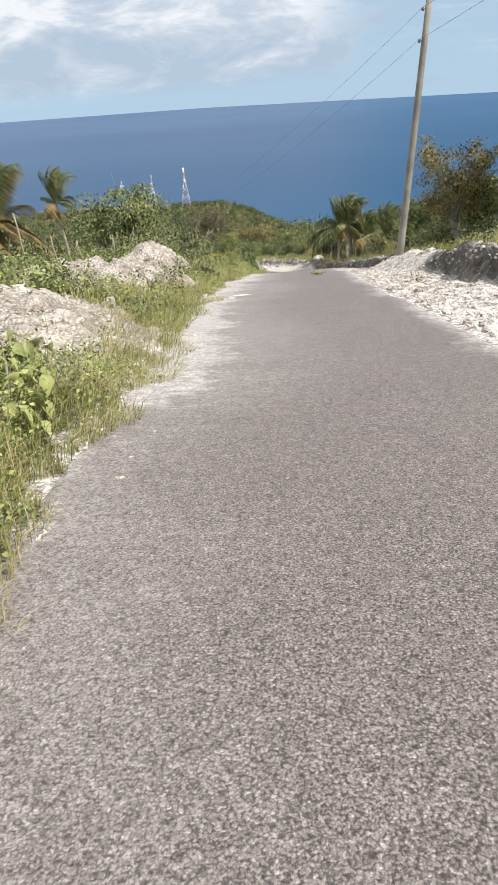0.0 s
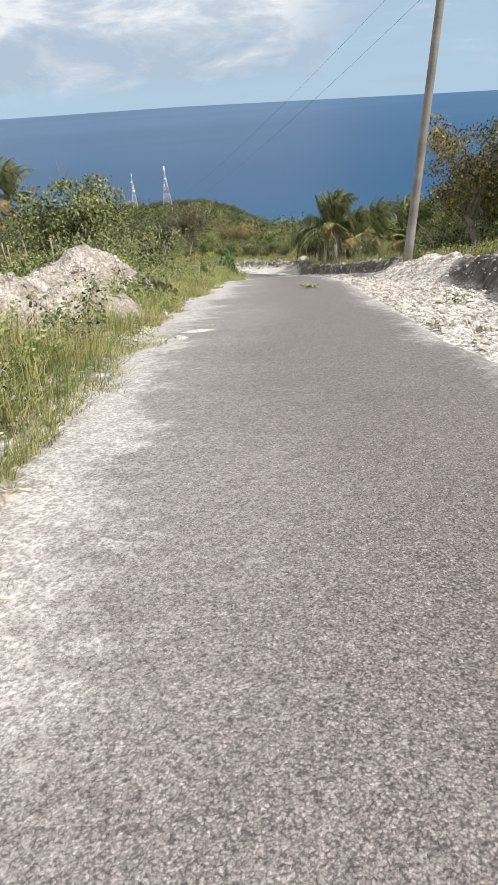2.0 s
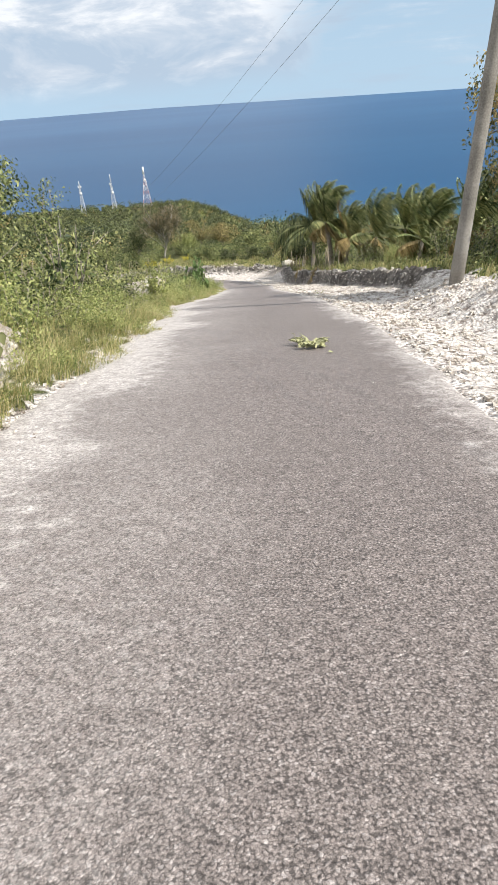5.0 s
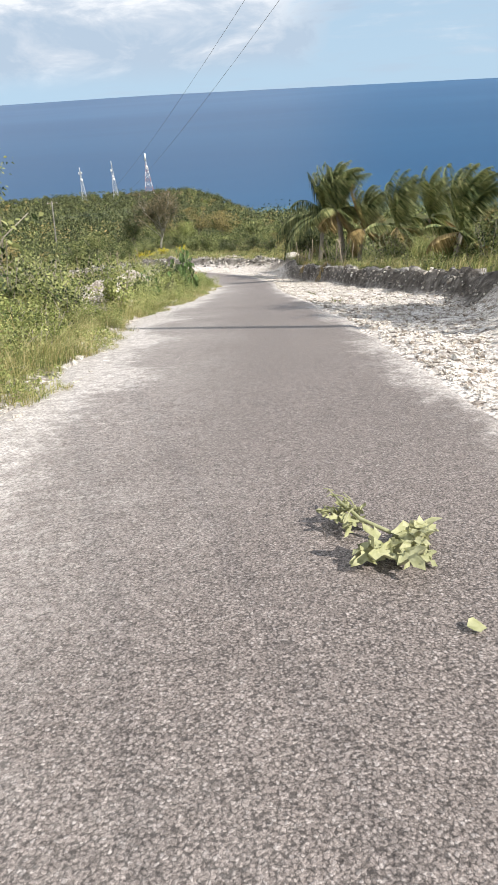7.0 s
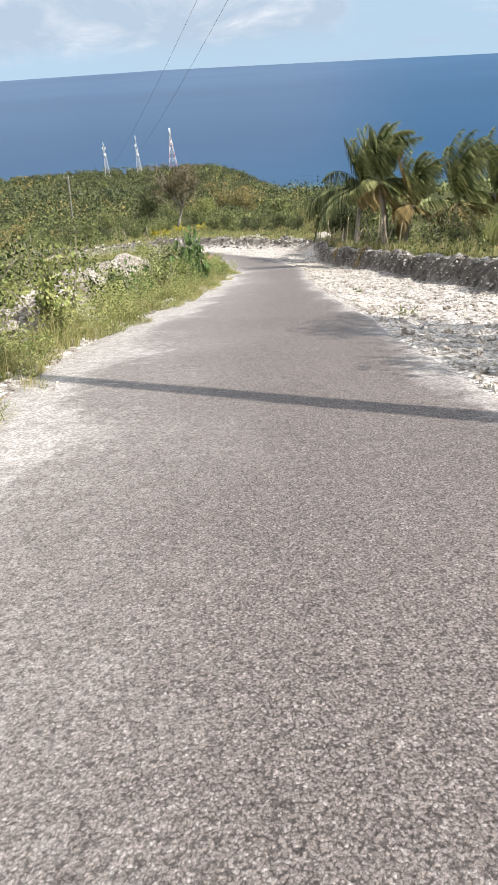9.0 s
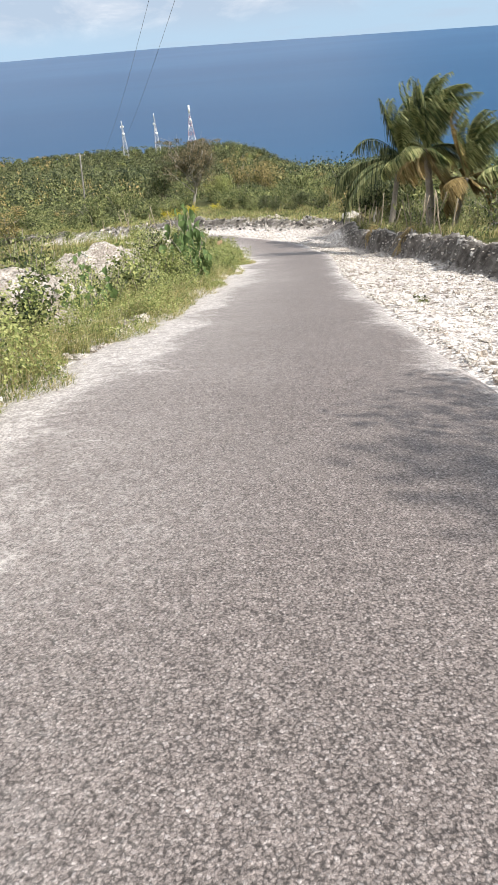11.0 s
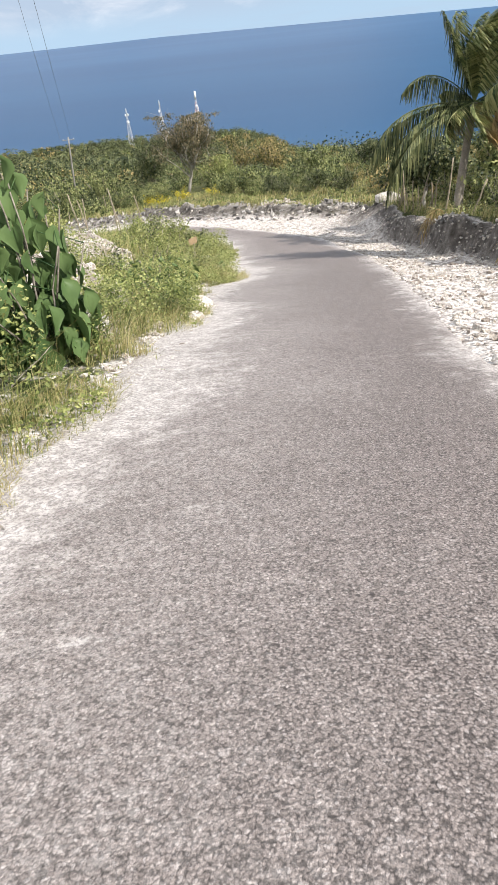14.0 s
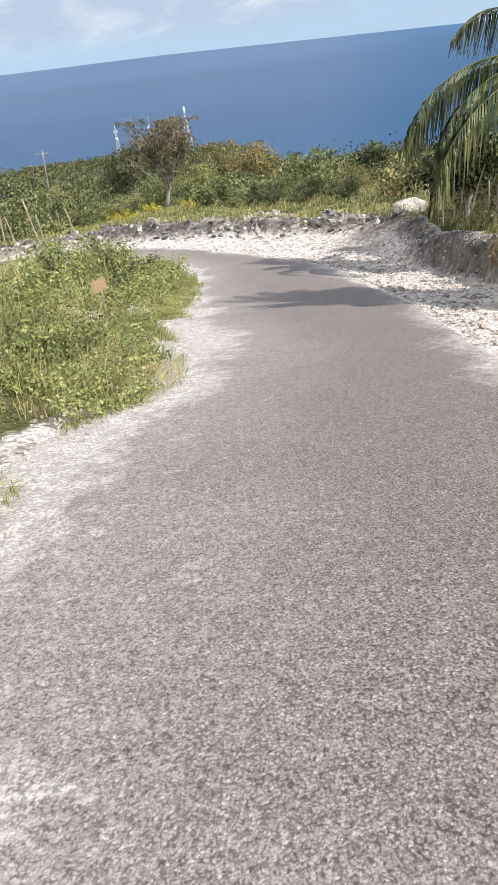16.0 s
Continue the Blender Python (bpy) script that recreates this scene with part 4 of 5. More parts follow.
def cable(a, b, sag, r, label):
    t = np.linspace(0, 1, 60)[:, None]
    pts = np.asarray(a) + (np.asarray(b) - np.asarray(a)) * t
    pts[:, 2] -= (4 * sag * t * (1 - t))[:, 0]
    v, f = tube(pts, np.full(60, r), 5)
    tagged(piece("overhead_cable", v, f, M_WIRE, flat=False), label, "cable", "overhead cables")


for h, dx in ((0.965, -0.9), (0.86, 0.9)):
    p = np.add(near_pole, d * h) + [-0.2, 0.02, 0.05]
    cable(p, (far_top[0] + dx, far_top[1], far_top[2] + 0.05), 5.6, 0.005, "thin dark cable sagging over the road")
    cable(p, (19.0, -30.0, 17.5), 1.2, 0.007, "thin dark cable running uphill from the pole")


def make_mast(base, tall, foot, seed, label, bands):
    """A lattice mast: four tapering legs, cross bracing, drums and a top tube."""
    rng = np.random.default_rng(seed)
    root = new("lattice_mast")
    root.location = base
    levels = 9
    corner = lambda k, s, t: np.array([(1, 1), (-1, 1), (-1, -1), (1, -1)][k] + (0,), float) * (foot * (1 - t) + 0.45 * t) / 2 + [0, 0, tall * 0.86 * t]
    for k in range(4):
        for b in range(bands):
            t0, t1 = b / bands, (b + 1) / bands
            v, f = tube([corner(k, 0, t0), corner(k, 0, t1)], [0.09, 0.09], 4)
            piece("leg", v, f, (M_WHITE, M_RED)[b % 2] if bands > 1 else M_STEEL, root)
    ts = np.linspace(0, 1, levels + 1) ** 0.85
    for i in range(levels):
        bits = []
        for k in range(4):
            a0, a1 = corner(k, 0, ts[i]), corner(k, 0, ts[i + 1])
            b0, b1 = corner((k + 1) % 4, 0, ts[i]), corner((k + 1) % 4, 0, ts[i + 1])
            bits += [tube([a0, b1], [0.05, 0.05], 4), tube([b0, a1], [0.05, 0.05], 4), tube([a1, b1], [0.05, 0.05], 4)]
        v, f = merge(bits)
        piece("bracing", v, f, (M_WHITE, M_RED)[i % 2] if bands > 1 else M_STEEL, root)
    v, f = tube([(0, 0, tall * 0.84), (0, 0, tall)], [0.8, 0.7] if bands > 1 else [0.4, 0.35], 8)
    piece("top_tube", v, f, M_WHITE if bands > 1 else M_STEEL, root, "pale antenna housing", flat=False)
    for k in range(4):
        a, z = rng.uniform(0, 6.28), tall * rng.uniform(0.5, 0.85)
        p = np.array([np.cos(a) * 0.8, np.sin(a) * 0.8, z])
        o = np.array([np.cos(a), np.sin(a), 0])
        v, f = tube([p, p + o * 0.3, p + o * 0.6], [0.9, 1.0, 0.9], 10)
        piece("dish", v, f, M_WHITE, root, flat=False)
    return tagged(root, label, "radio mast", "radio masts on the ridge")


make_mast((-97.5, 600, float(height(-97.5, 600))), -64.4 - float(height(-97.5, 600)), 4.0, 1, "slim grey lattice radio mast with white dishes", 1)
make_mast((-71.0, 600, float(height(-71, 600))), -61.0 - float(height(-71, 600)), 4.5, 2, "grey lattice radio mast with a white top", 1)
make_mast((-42.6, 600, float(height(-42.6, 600))), -57.3 - float(height(-42.6, 600)), 8.0, 3, "red and white lattice radio mast with a white top", 7)

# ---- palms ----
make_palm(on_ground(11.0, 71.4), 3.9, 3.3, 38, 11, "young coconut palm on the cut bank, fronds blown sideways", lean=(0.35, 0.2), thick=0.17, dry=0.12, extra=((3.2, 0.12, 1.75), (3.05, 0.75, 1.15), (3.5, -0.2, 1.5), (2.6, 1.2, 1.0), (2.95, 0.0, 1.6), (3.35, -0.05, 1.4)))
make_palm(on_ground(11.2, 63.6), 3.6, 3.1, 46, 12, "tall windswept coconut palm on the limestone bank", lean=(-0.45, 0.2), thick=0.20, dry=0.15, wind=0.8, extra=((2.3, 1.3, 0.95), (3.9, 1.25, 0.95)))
make_palm(on_ground(12.0, 62.6), 2.3, 2.9, 26, 13, "coconut palm with pale trunk and bent fronds", lean=(0.3, -0.2), dry=0.35)
make_palm(on_ground(12.8, 57.6), 1.9, 3.2, 24, 14, "short coconut palm with spreading green fronds")
make_palm(on_ground(14.2, 52.0), 1.2, 3.5, 24, 15, "short coconut palm above pale green grass")
make_palm(on_ground(12.2, 78.0), 0.9, 2.0, 16, 17, "small yellowing coconut palm behind the bank", dry=0.3, leaf_mat=M_DRY)
make_palm(on_ground(12.2, 46.5), 1.2, 2.7, 20, 18, "low coconut palm among bushes behind the bank")
make_palm(on_ground(12.6, 41.0), 1.3, 2.6, 20, 19, "low coconut palm with some yellow fronds", dry=0.3)
make_palm(on_ground(15.5, 60.0), 2.4, 3.0, 22, 20, "coconut palm with windblown crown behind the others")
make_palm(on_ground(16.5, 45.5), 2.4, 3.0, 22, 24, "coconut palm in rough pale grass behind the bank")
make_palm(on_ground(-14.9, 58.0), 6.2, 3.2, 24, 21, "coconut palm with ragged crown in a rough field", lean=(-0.4, 0), group="palms in the field")
make_palm(on_ground(-9.0, 24.5), 2.0, 2.6, 24, 22, "coconut palm with many dry hanging fronds", dry=0.5, group="palms in the field")



def make_fallen_frond(x, y, tip, seed, label):
    """A dead palm frond that has dropped over the bank's edge: rib and limp leaflets."""
    rng = np.random.default_rng(seed)
    root = new("fallen_frond")
    root.location = on_ground(x, y, 0.1)
    t = np.linspace(0, 1, 14)[:, None]
    rib = np.asarray(tip, float) * t + [0, 0, 0.35] * (np.sin(t * np.pi) ** 0.8)
    v, f = tube(rib, np.linspace(0.022, 0.005, 14), 5)
    piece("midrib", v, f, M_PALMDRY, root, flat=False)
    i = np.repeat(np.arange(2, 14), 6)
    way = unit(np.gradient(rib, axis=0)[i] * 2 + rng.normal(0, 0.35, (len(i), 3)) + [0, 0, -0.45])
    v, f = leaves(rib[i], way, rng.uniform(0.35, 0.65, len(i)), 0.03, rng, droop=0.3)
    piece("leaflets", v, f, M_PALMDRY, root)
    return tagged(root, label, "palm frond", "dead fronds on the bank")


make_fallen_frond(9.6, 60.2, (-0.75, -0.35, -0.85), 61, "dead brown palm frond hanging over the cut bank")
make_fallen_frond(9.7, 68.6, (-0.6, 0.4, -0.7), 62, "dead brown palm frond hanging over the cut bank")

# ---- broad-leaved trees near the road ----
make_tree("tree", on_ground(10.75, 31.3), 5.3, 2.1, 31, M_RUST, M_BARK, 0.105, 66, 190, 0.22, 0.3, "spreading tree with yellowing and rust-tinted leaves", lean=(-0.45, -0.1))
make_tree("tree", on_ground(14.4, 28.3), 9.3, 2.1, 42, M_BUSH, M_BARK, 0.16, 60, 210, 0.3, 0.55, "tall tree standing back from the bank, shading the road", lean=(-0.3, 0.1))
make_tree("tree", on_ground(12.1, 32.7), 3.4, 1.8, 32, M_BUSH, M_BARK, 0.13, 42, 150, 0.36, 0.2, "dense green tree beside the rust-leaved one")
make_tree("tree", on_ground(-5.2, 123.5), 8.3, 4.6, 33, M_DUSKY, M_PALEBARK, 0.17, 108, 170, 0.34, 0.34, "tall tree with thin rusty crown and pale trunk", trunk_r=0.15, lean=(0.7, 0))
make_tree("tree", on_ground(-9.0, 122.0), 6.4, 2.6, 34, M_DARK, M_BARK, 0.17, 56, 150, 0.46, 0.25, "dark green tree beside the tall pale-trunked tree")
make_tree("tree", on_ground(-0.9, 121.0), 3.4, 2.0, 35, M_WEED, M_BARK, 0.16, 40, 150, 0.42, 0.2, "bright green young tree beyond the bend")
make_tree("tree", on_ground(4.6, 119.0), 4.6, 2.5, 36, M_RUST, M_BARK, 0.16, 52, 140, 0.42, 0.25, "low spreading tree with golden brown leaves")
make_tree("tree", on_ground(10.9, 76.4), 3.0, 1.4, 37, M_DARK, M_PALEBARK, 0.16, 36, 150, 0.36, 0.5, "slender tree with dark leaves behind the palms", trunk_r=0.07)
make_tree("tree", on_ground(11.0, 87.5), 2.0, 1.3, 41, M_RUST, M_BARK, 0.16, 36, 36, 0.35, 0.15, "thin brown-leaved tree by the end of the bank")
make_tree("tree", on_ground(13.2, 72.5), 3.4, 1.8, 38, M_BUSH, M_BARK, 0.2, 36, 90, 0.42, 0.4, "green tree in the thicket behind the palms")
make_tree("tree", on_ground(-6.4, 36.0), 4.5, 2.7, 39, M_BUSH, M_BARK, 0.13, 84, 150, 0.36, 0.18, "bushy many-branched tree at the field's edge")
make_tree("tree", on_ground(-5.1, 43.6), 5.4, 1.6, 40, M_BUSH, M_BARK, 0.11, 30, 60, 0.2, 0.4, "thin sparse tree with few bright leaves", trunk_r=0.06)
# a belt of trees beyond the bend and on both flanks
kinds = [
    make_tree("tree", on_ground(9.0, 108.0), 3.0, 2.2, 51, M_BUSH, M_BARK, 0.17, 40, 110, 0.27, 0.1, "rounded green tree in the belt beyond the bend", "belt of trees"),
    make_tree("tree", on_ground(14.0, 112.0), 3.2, 2.2, 52, M_DARK, M_BARK, 0.17, 40, 110, 0.27, 0.1, "dark green tree in the belt beyond the bend", "belt of trees"),
    make_tree("tree", on_ground(0.8, 126.0), 5.2, 2.5, 53, M_RUST, M_BARK, 0.17, 40, 110, 0.27, 0.1, "brownish thin-leaved tree in the belt beyond the bend", "belt of trees"),
    make_tree("tree", on_ground(-14.0, 118.0), 4.0, 2.2, 54, M_BUSH, M_BARK, 0.17, 40, 110, 0.27, 0.1, "bushy green tree in the belt beyond the bend", "belt of trees"),
]
rng = np.random.default_rng(5)
spots = [(rng.uniform(-48, 34), rng.uniform(104, 150)) for _ in range(54)] + [(rng.uniform(14, 34), rng.uniform(38, 104)) for _ in range(20)] + [(rng.uniform(-46, -15), rng.uniform(34, 104)) for _ in range(22)]
for x, y in spots:
    if abs(x + 5.0 - (123.5 - y) * 0.118) < 2.3 and y < 127 or (x > -4 and x < 6 and y < 112):
        continue
    k = kinds[rng.integers(0, 4)]
    s = rng.uniform(0.65, 1.1) * (0.62 if y < 100 else 0.52 if x > 4 else 1.1)
    copy_thing(k, Matrix.Translation(on_ground(x, y, -0.7 * s)) @ Matrix.Rotation(rng.uniform(0, 6.28), 4, 'Z') @ Matrix.Diagonal((s, s, s * rng.uniform(0.8, 1.05), 1)))

for k in range(46):
    x = -34 + 44 * (k + rng.random()) / 46
    y = float(berm(x)) + rng.uniform(8.5, 15)
    if abs(x + 5.0 - (123.5 - y) * 0.118) < 2.2:
        continue
    k = rng.choice(4, p=(0.34, 0.2, 0.22, 0.24))
    s = rng.uniform(1.5, 2.5) * (0.75 if x > 3 else 1) / (3.0, 3.2, 5.2, 4.0)[k]
    copy_thing(kinds[k], Matrix.Translation(on_ground(x, y, -0.55 * s)) @ Matrix.Rotation(rng.uniform(0, 6.28), 4, 'Z') @ Matrix.Diagonal((s, s, s * rng.uniform(0.8, 1.1), 1)))

# ---- bushes, weeds, large-leaved plants ----
small = [
    make_bush("bush", on_ground(-2.6, 30.0), 1.0, 0.75, 61, M_WEED, 0.072, 640, "leafy yellow-green roadside bush", "roadside bushes"),
    make_bush("bush", on_ground(-3.4, 34.5), 1.2, 0.9, 62, M_BUSH, 0.072, 680, "dense mid-green roadside bush", "roadside bushes"),
    make_bush("bush", on_ground(-1.6, 32.4), 0.8, 0.7, 63, M_WEED, 0.064, 620, "low weedy bush with tiny pale flowers", "roadside bushes", blooms=M_PALE),
    make_bush("bush", on_ground(-5.4, 29.5), 1.7, 1.1, 64, M_BUSH, 0.095, 760, "tall dense green bush at the field's edge", "roadside bushes", stems=14),
]
rng = np.random.default_rng(9)
placed = 0
for _ in range(900):
    if placed > 128:
        break
    y = rng.uniform(1.5, 98)
    near_edge = rng.random() < 0.55
    off = rng.uniform(0.7, 2.4) if near_edge else rng.uniform(2.0, 12)
    x = float(verge(y)) - off
    if y > 76 and off < 2.5 or 53 < y < 84 and off > 3.2 and rng.random() < 0.8:
        continue
    dense = np.interp(y, [0, 5, 8, 26, 29, 50, 58, 64, 70, 83], [0.5, 0.5, 0.25, 0.45, 1, 0.9, 0.9, 1, 0.5, 0.5])
    heap = max(math.exp(-(((x - hx) / 1.5) ** 2 + ((y - hy) / 2.4) ** 2)) for hx, hy in ((-3.3, 8.6), (-3.4, 17.2), (-2.8, 22.5), (-0.7, 38.6), (-1.2, 43), (-0.9, 51.5), (0.2, 53.5), (-0.3, 56.5)))
    if rng.random() > dense or heap > 0.35:
        continue
    k = rng.integers(0, 3) if near_edge or rng.random() < 0.6 else 3
    s = rng.uniform(0.5, 0.95) if near_edge else rng.uniform(0.7, 1.25)
    if y > 64:
        s *= 0.6
    placed += 1
    copy_thing(small[k], Matrix.Translation(on_ground(x, y, -0.05)) @ Matrix.Rotation(rng.uniform(0, 6.28), 4, 'Z') @ Matrix.Scale(s, 4))
for _ in range(44):
    y = rng.uniform(18, 80)
    x = float(bank(y)) + rng.uniform(2.2, 9)
    copy_thing(small[rng.integers(0, 4)], Matrix.Translation(on_ground(x, y, -0.05)) @ Matrix.Rotation(rng.uniform(0, 6.28), 4, 'Z') @ Matrix.Scale(rng.uniform(0.5, 1.1), 4))
thick = make_bush("bush", on_ground(12.3, 66.0), 1.9, 1.2, 65, M_BUSH, 0.09, 1300, "dense green bush in the thicket under the palms", "thicket under the palms", stems=14)
for _ in range(26):
    y = rng.uniform(53, 86)
    x = 11.0 + rng.uniform(0, 6) + (0.8 if y < 60 else 0)
    copy_thing(thick, Matrix.Translation(on_ground(x, y, -0.05)) @ Matrix.Rotation(rng.uniform(0, 6.28), 4, 'Z') @ Matrix.Scale(rng.uniform(0.6, 1.15), 4))
for _ in range(24):
    x, y = rng.uniform(-7.5, -2.2), rng.uniform(29, 41)
    copy_thing(small[rng.integers(0, 4)], Matrix.Translation(on_ground(x, y, -0.05)) @ Matrix.Rotation(rng.uniform(0, 6.28), 4, 'Z') @ Matrix.Scale(rng.uniform(0.95, 1.5), 4))
for x, y, s in ((-1.7, 10.4, 0.6), (-2.1, 11.6, 0.75), (-2.9, 12.3, 0.8), (-1.8, 12.9, 0.65), (-2.5, 13.7, 0.8), (-3.4, 13.4, 0.9), (-1.7, 14.4, 0.6), (-2.2, 3.0, 0.6), (-2.9, 4.2, 0.7), (-2.3, 5.7, 0.6), (-1.6, 24.6, 0.7), (-1.9, 26.3, 0.9), (-1.4, 27.6, 0.8), (-2.6, 27.4, 1.0)):
    copy_thing(small[int(10 * (y - int(y))) % 3], Matrix.Translation(on_ground(x, y, -0.05)) @ Matrix.Rotation(7 * y, 4, 'Z') @ Matrix.Scale(s, 4))
for _ in range(16):
    x, y = rng.uniform(12.5, 20), rng.uniform(34, 53)
    copy_thing(thick, Matrix.Translation(on_ground(x, y, -0.05)) @ Matrix.Rotation(rng.uniform(0, 6.28), 4, 'Z') @ Matrix.Scale(rng.uniform(0.8, 1.3), 4))
for _ in range(18):
    x, y = rng.uniform(-7.5, -2.8), rng.uniform(39, 50)
    copy_thing(small[3], Matrix.Translation(on_ground(x, y, -0.05)) @ Matrix.Rotation(rng.uniform(0, 6.28), 4, 'Z') @ Matrix.Scale(rng.uniform(0.75, 1.0), 4))
for x, y, s in ((-5.2, 100.5, 0.8), (-3.4, 101.0, 0.9), (-6.4, 102, 0.7), (-1.0, 103.5, 0.7)):
    make_bush("flowering_bush", on_ground(x, y), 1.1 * s, 0.9, int(100 + 10 * s + y), M_YELLOW, 0.1, 500, "bush covered in yellow blossom beyond the road", "flowering bushes", "flowering bush")

for x, y, k in ((9.6, 32.6, 0.75), (10.4, 32.2, 0.9), (11.3, 31.0, 0.95), (11.8, 32.4, 1.1), (10.9, 34.0, 1.0), (9.9, 34.6, 0.7), (12.4, 30.2, 1.0), (12.9, 33.6, 1.15)):
    copy_thing(thick, Matrix.Translation(on_ground(x, y, -0.05)) @ Matrix.Rotation(5 * x, 4, 'Z') @ Matrix.Scale(k, 4))
make_broad_plant(on_ground(0.95, 51.3), 2.15, 0.95, 150, 0.36, 71, "tall plant with large drooping heart-shaped leaves", 1.35)
make_broad_plant(on_ground(-0.2, 44.0), 1.2, 0.8, 40, 0.2, 73, "green plant with large leaves among weeds")
make_broad_plant(on_ground(-1.85, 4.4), 0.65, 0.6, 60, 0.17, 74, "low plant with broad bright green leaves", 0.8, M_WEED)
make_broad_plant(on_ground(-2.15, 5.3), 0.7, 0.65, 60, 0.18, 75, "low broad-leaved plant growing through grass", 0.8, M_BUSH)
make_broad_plant(on_ground(-1.35, 20.6), 0.9, 1.15, 90, 0.2, 76, "low plant with dark curled leaves by the rubble", 1.2, M_DARK)
make_broad_plant(on_ground(1.15, 57.2), 0.7, 1.0, 170, 0.19, 77, "low spreading plant with broad leaves at the verge", 0.6)
make_broad_plant(on_ground(2.15, 61.5), 0.4, 0.4, 24, 0.15, 78, "low plant with broad leaves at the grassy corner", 0.8)


for k, (x, y, tall, wide) in enumerate(((-0.15, 51.6, 1.75, 0.75), (0.3, 49.4, 1.1, 0.7), (0.1, 46.6, 1.2, 0.8), (-1.6, 36.6, 1.6, 0.9), (-0.35, 36.8, 1.6, 0.7), (0.2, 51.9, 1.5, 0.6), (-0.3, 41.0, 1.2, 0.7), (0.9, 67.6, 1.1, 0.8), (-0.6, 66.8, 1.1, 0.9), (0.2, 69.0, 1.15, 0.9), (1.0, 70.4, 1.1, 0.8), (-1.2, 70.2, 1.2, 0.9), (0.5, 72.6, 1.15, 0.8), (-0.6, 74.0, 1.2, 0.9), (-2.2, 73.0, 1.2, 0.9), (-2.0, 77.0, 1.1, 0.9), (-2.6, 62.5, 1.0, 0.9))):
    make_bush("shrub", on_ground(x, y, -0.05), tall, wide, 700 + k, M_BUSH if k % 3 == 0 else M_WEED, 0.07, 2200, "leafy green shrub growing through limestone rubble", "verge shrubs", "shrub", 14)
for k, (x, y) in enumerate(((4.9, 17.8), (5.6, 38.2), (5.9, 44.5))):
    make_bush("tuft", on_ground(x, y), 0.28, 0.3, 740 + k, M_BUSH, 0.05, 260, "small green tuft growing in white gravel", "tufts in the gravel", "weed", 7)


# ---- limestone heaps and stones ----
def make_heap(x, y, tall, rx, ry, seed, label):
    """A tipped heap of crushed limestone: lumpy mound with loose stones lying on it."""
    rng = np.random.default_rng(seed)
    root = new("rubble_heap")
    root.location = (0, 0, 0)
    n = 68
    u = np.linspace(-1.25, 1.25, n)
    gx, gy = np.meshgrid(x + u * rx, y + u * ry)
    r = np.hypot((gx - x) / rx, (gy - y) / ry) + 0.22 * rough(gx, gy, 1.2, seed, 3)
    body = tall * np.clip(1 - np.clip(r, 0, 1.3) ** 1.25, -0.25, 1)
    z = height(gx, gy) + body + (0.34 * rough(gx, gy, 0.8, seed + 3, 5) + 0.16 * rough(gx, gy, 0.28, seed + 5, 3)) * smooth((body + 0.2) / 0.15)
    i, j = np.meshgrid(np.arange(n - 1), np.arange(n - 1), indexing="ij")
    f = np.stack([i * n + j, i * n + j + 1, (i + 1) * n + j + 1, (i + 1) * n + j], -1).reshape(-1, 4)
    piece("mound", np.stack([gx, gy, z], -1).reshape(-1, 3), f, M_LIME, root, flat=False)
    k = rng.integers(0, n, (1300, 2))
    k = k[body[k[:, 0], k[:, 1]] > -0.05]
    c = np.stack([gx[k[:, 0], k[:, 1]], gy[k[:, 0], k[:, 1]], z[k[:, 0], k[:, 1]]], 1) + rng.normal(0, 0.03, (len(k), 3)) * [1, 1, 0]
    v, f = stones(c, 0.03 + 0.13 * rng.random(len(c)) ** 4, rng)
    tagged(piece("scree", v, f, M_LIME, root), kind="stuff")
    return tagged(root, label, "rubble heap", "limestone heaps")


make_heap(-3.1, 8.7, 0.46, 1.9, 2.9, 201, "heap of white crushed limestone in the verge")
make_heap(-3.7, 17.6, 0.62, 2.3, 3.4, 202, "low heap of white limestone rubble and soil")
make_heap(-2.9, 22.4, 1.25, 1.8, 3.7, 203, "steep heap of bright white limestone rubble")
make_heap(-0.75, 38.6, 0.55, 0.9, 1.7, 204, "small limestone heap overgrown with weeds")
make_heap(-1.7, 44.6, 0.75, 1.5, 2.8, 205, "low limestone heap half hidden by weeds")
make_heap(-1.6, 52.0, 0.95, 2.0, 3.2, 206, "white limestone heap behind roadside weeds")
make_heap(-0.6, 56.2, 0.5, 1.3, 2.2, 207, "spread white limestone heap in green weeds")
make_heap(0.45, 53.3, 0.38, 0.8, 1.4, 209, "low white limestone heap behind verge grass")
make_heap(-1.0, 61.6, 0.36, 1.2, 1.7, 210, "white limestone heap at the weedy corner")
make_heap(4.6, 86.2, 0.35, 1.1, 0.9, 208, "pale limestone mound with dry grass beyond the bend")

rng = np.random.default_rng(77)


def scatter_stones(name, count, where, size, label, power=3, mat=M_LIME):
    x, y = where(count)
    s = size[0] + (size[1] - size[0]) * rng.random(len(x)) ** power
    c = np.stack([x, y, height(x, y) + s * 0.12], 1)
    v, f = stones(c, s, rng)
    tagged(piece(name, v, f, mat), label, "stones", kind="stuff")


def right_strip(n):
    y = rng.uniform(2, 84, n)
    k = kerb(y)
    x = k + 0.05 + (np.maximum(bank(y) - k, 1.0) + 0.4) * rng.random(n)
    return x, y


def left_strip(n):
    y = rng.uniform(0.5, 82, n)
    return verge(y) + np.minimum(rng.normal(0.0, 0.34, n), 0.4), y


def berm_strip(n):
    x = rng.uniform(-14, 10, n)
    return x, berm(x) + rng.uniform(-1.6, 1.4, n)


scatter_stones("gravel_stones", 20000, right_strip, (0.012, 0.11), "loose white limestone stones on the cut shelf", 3)
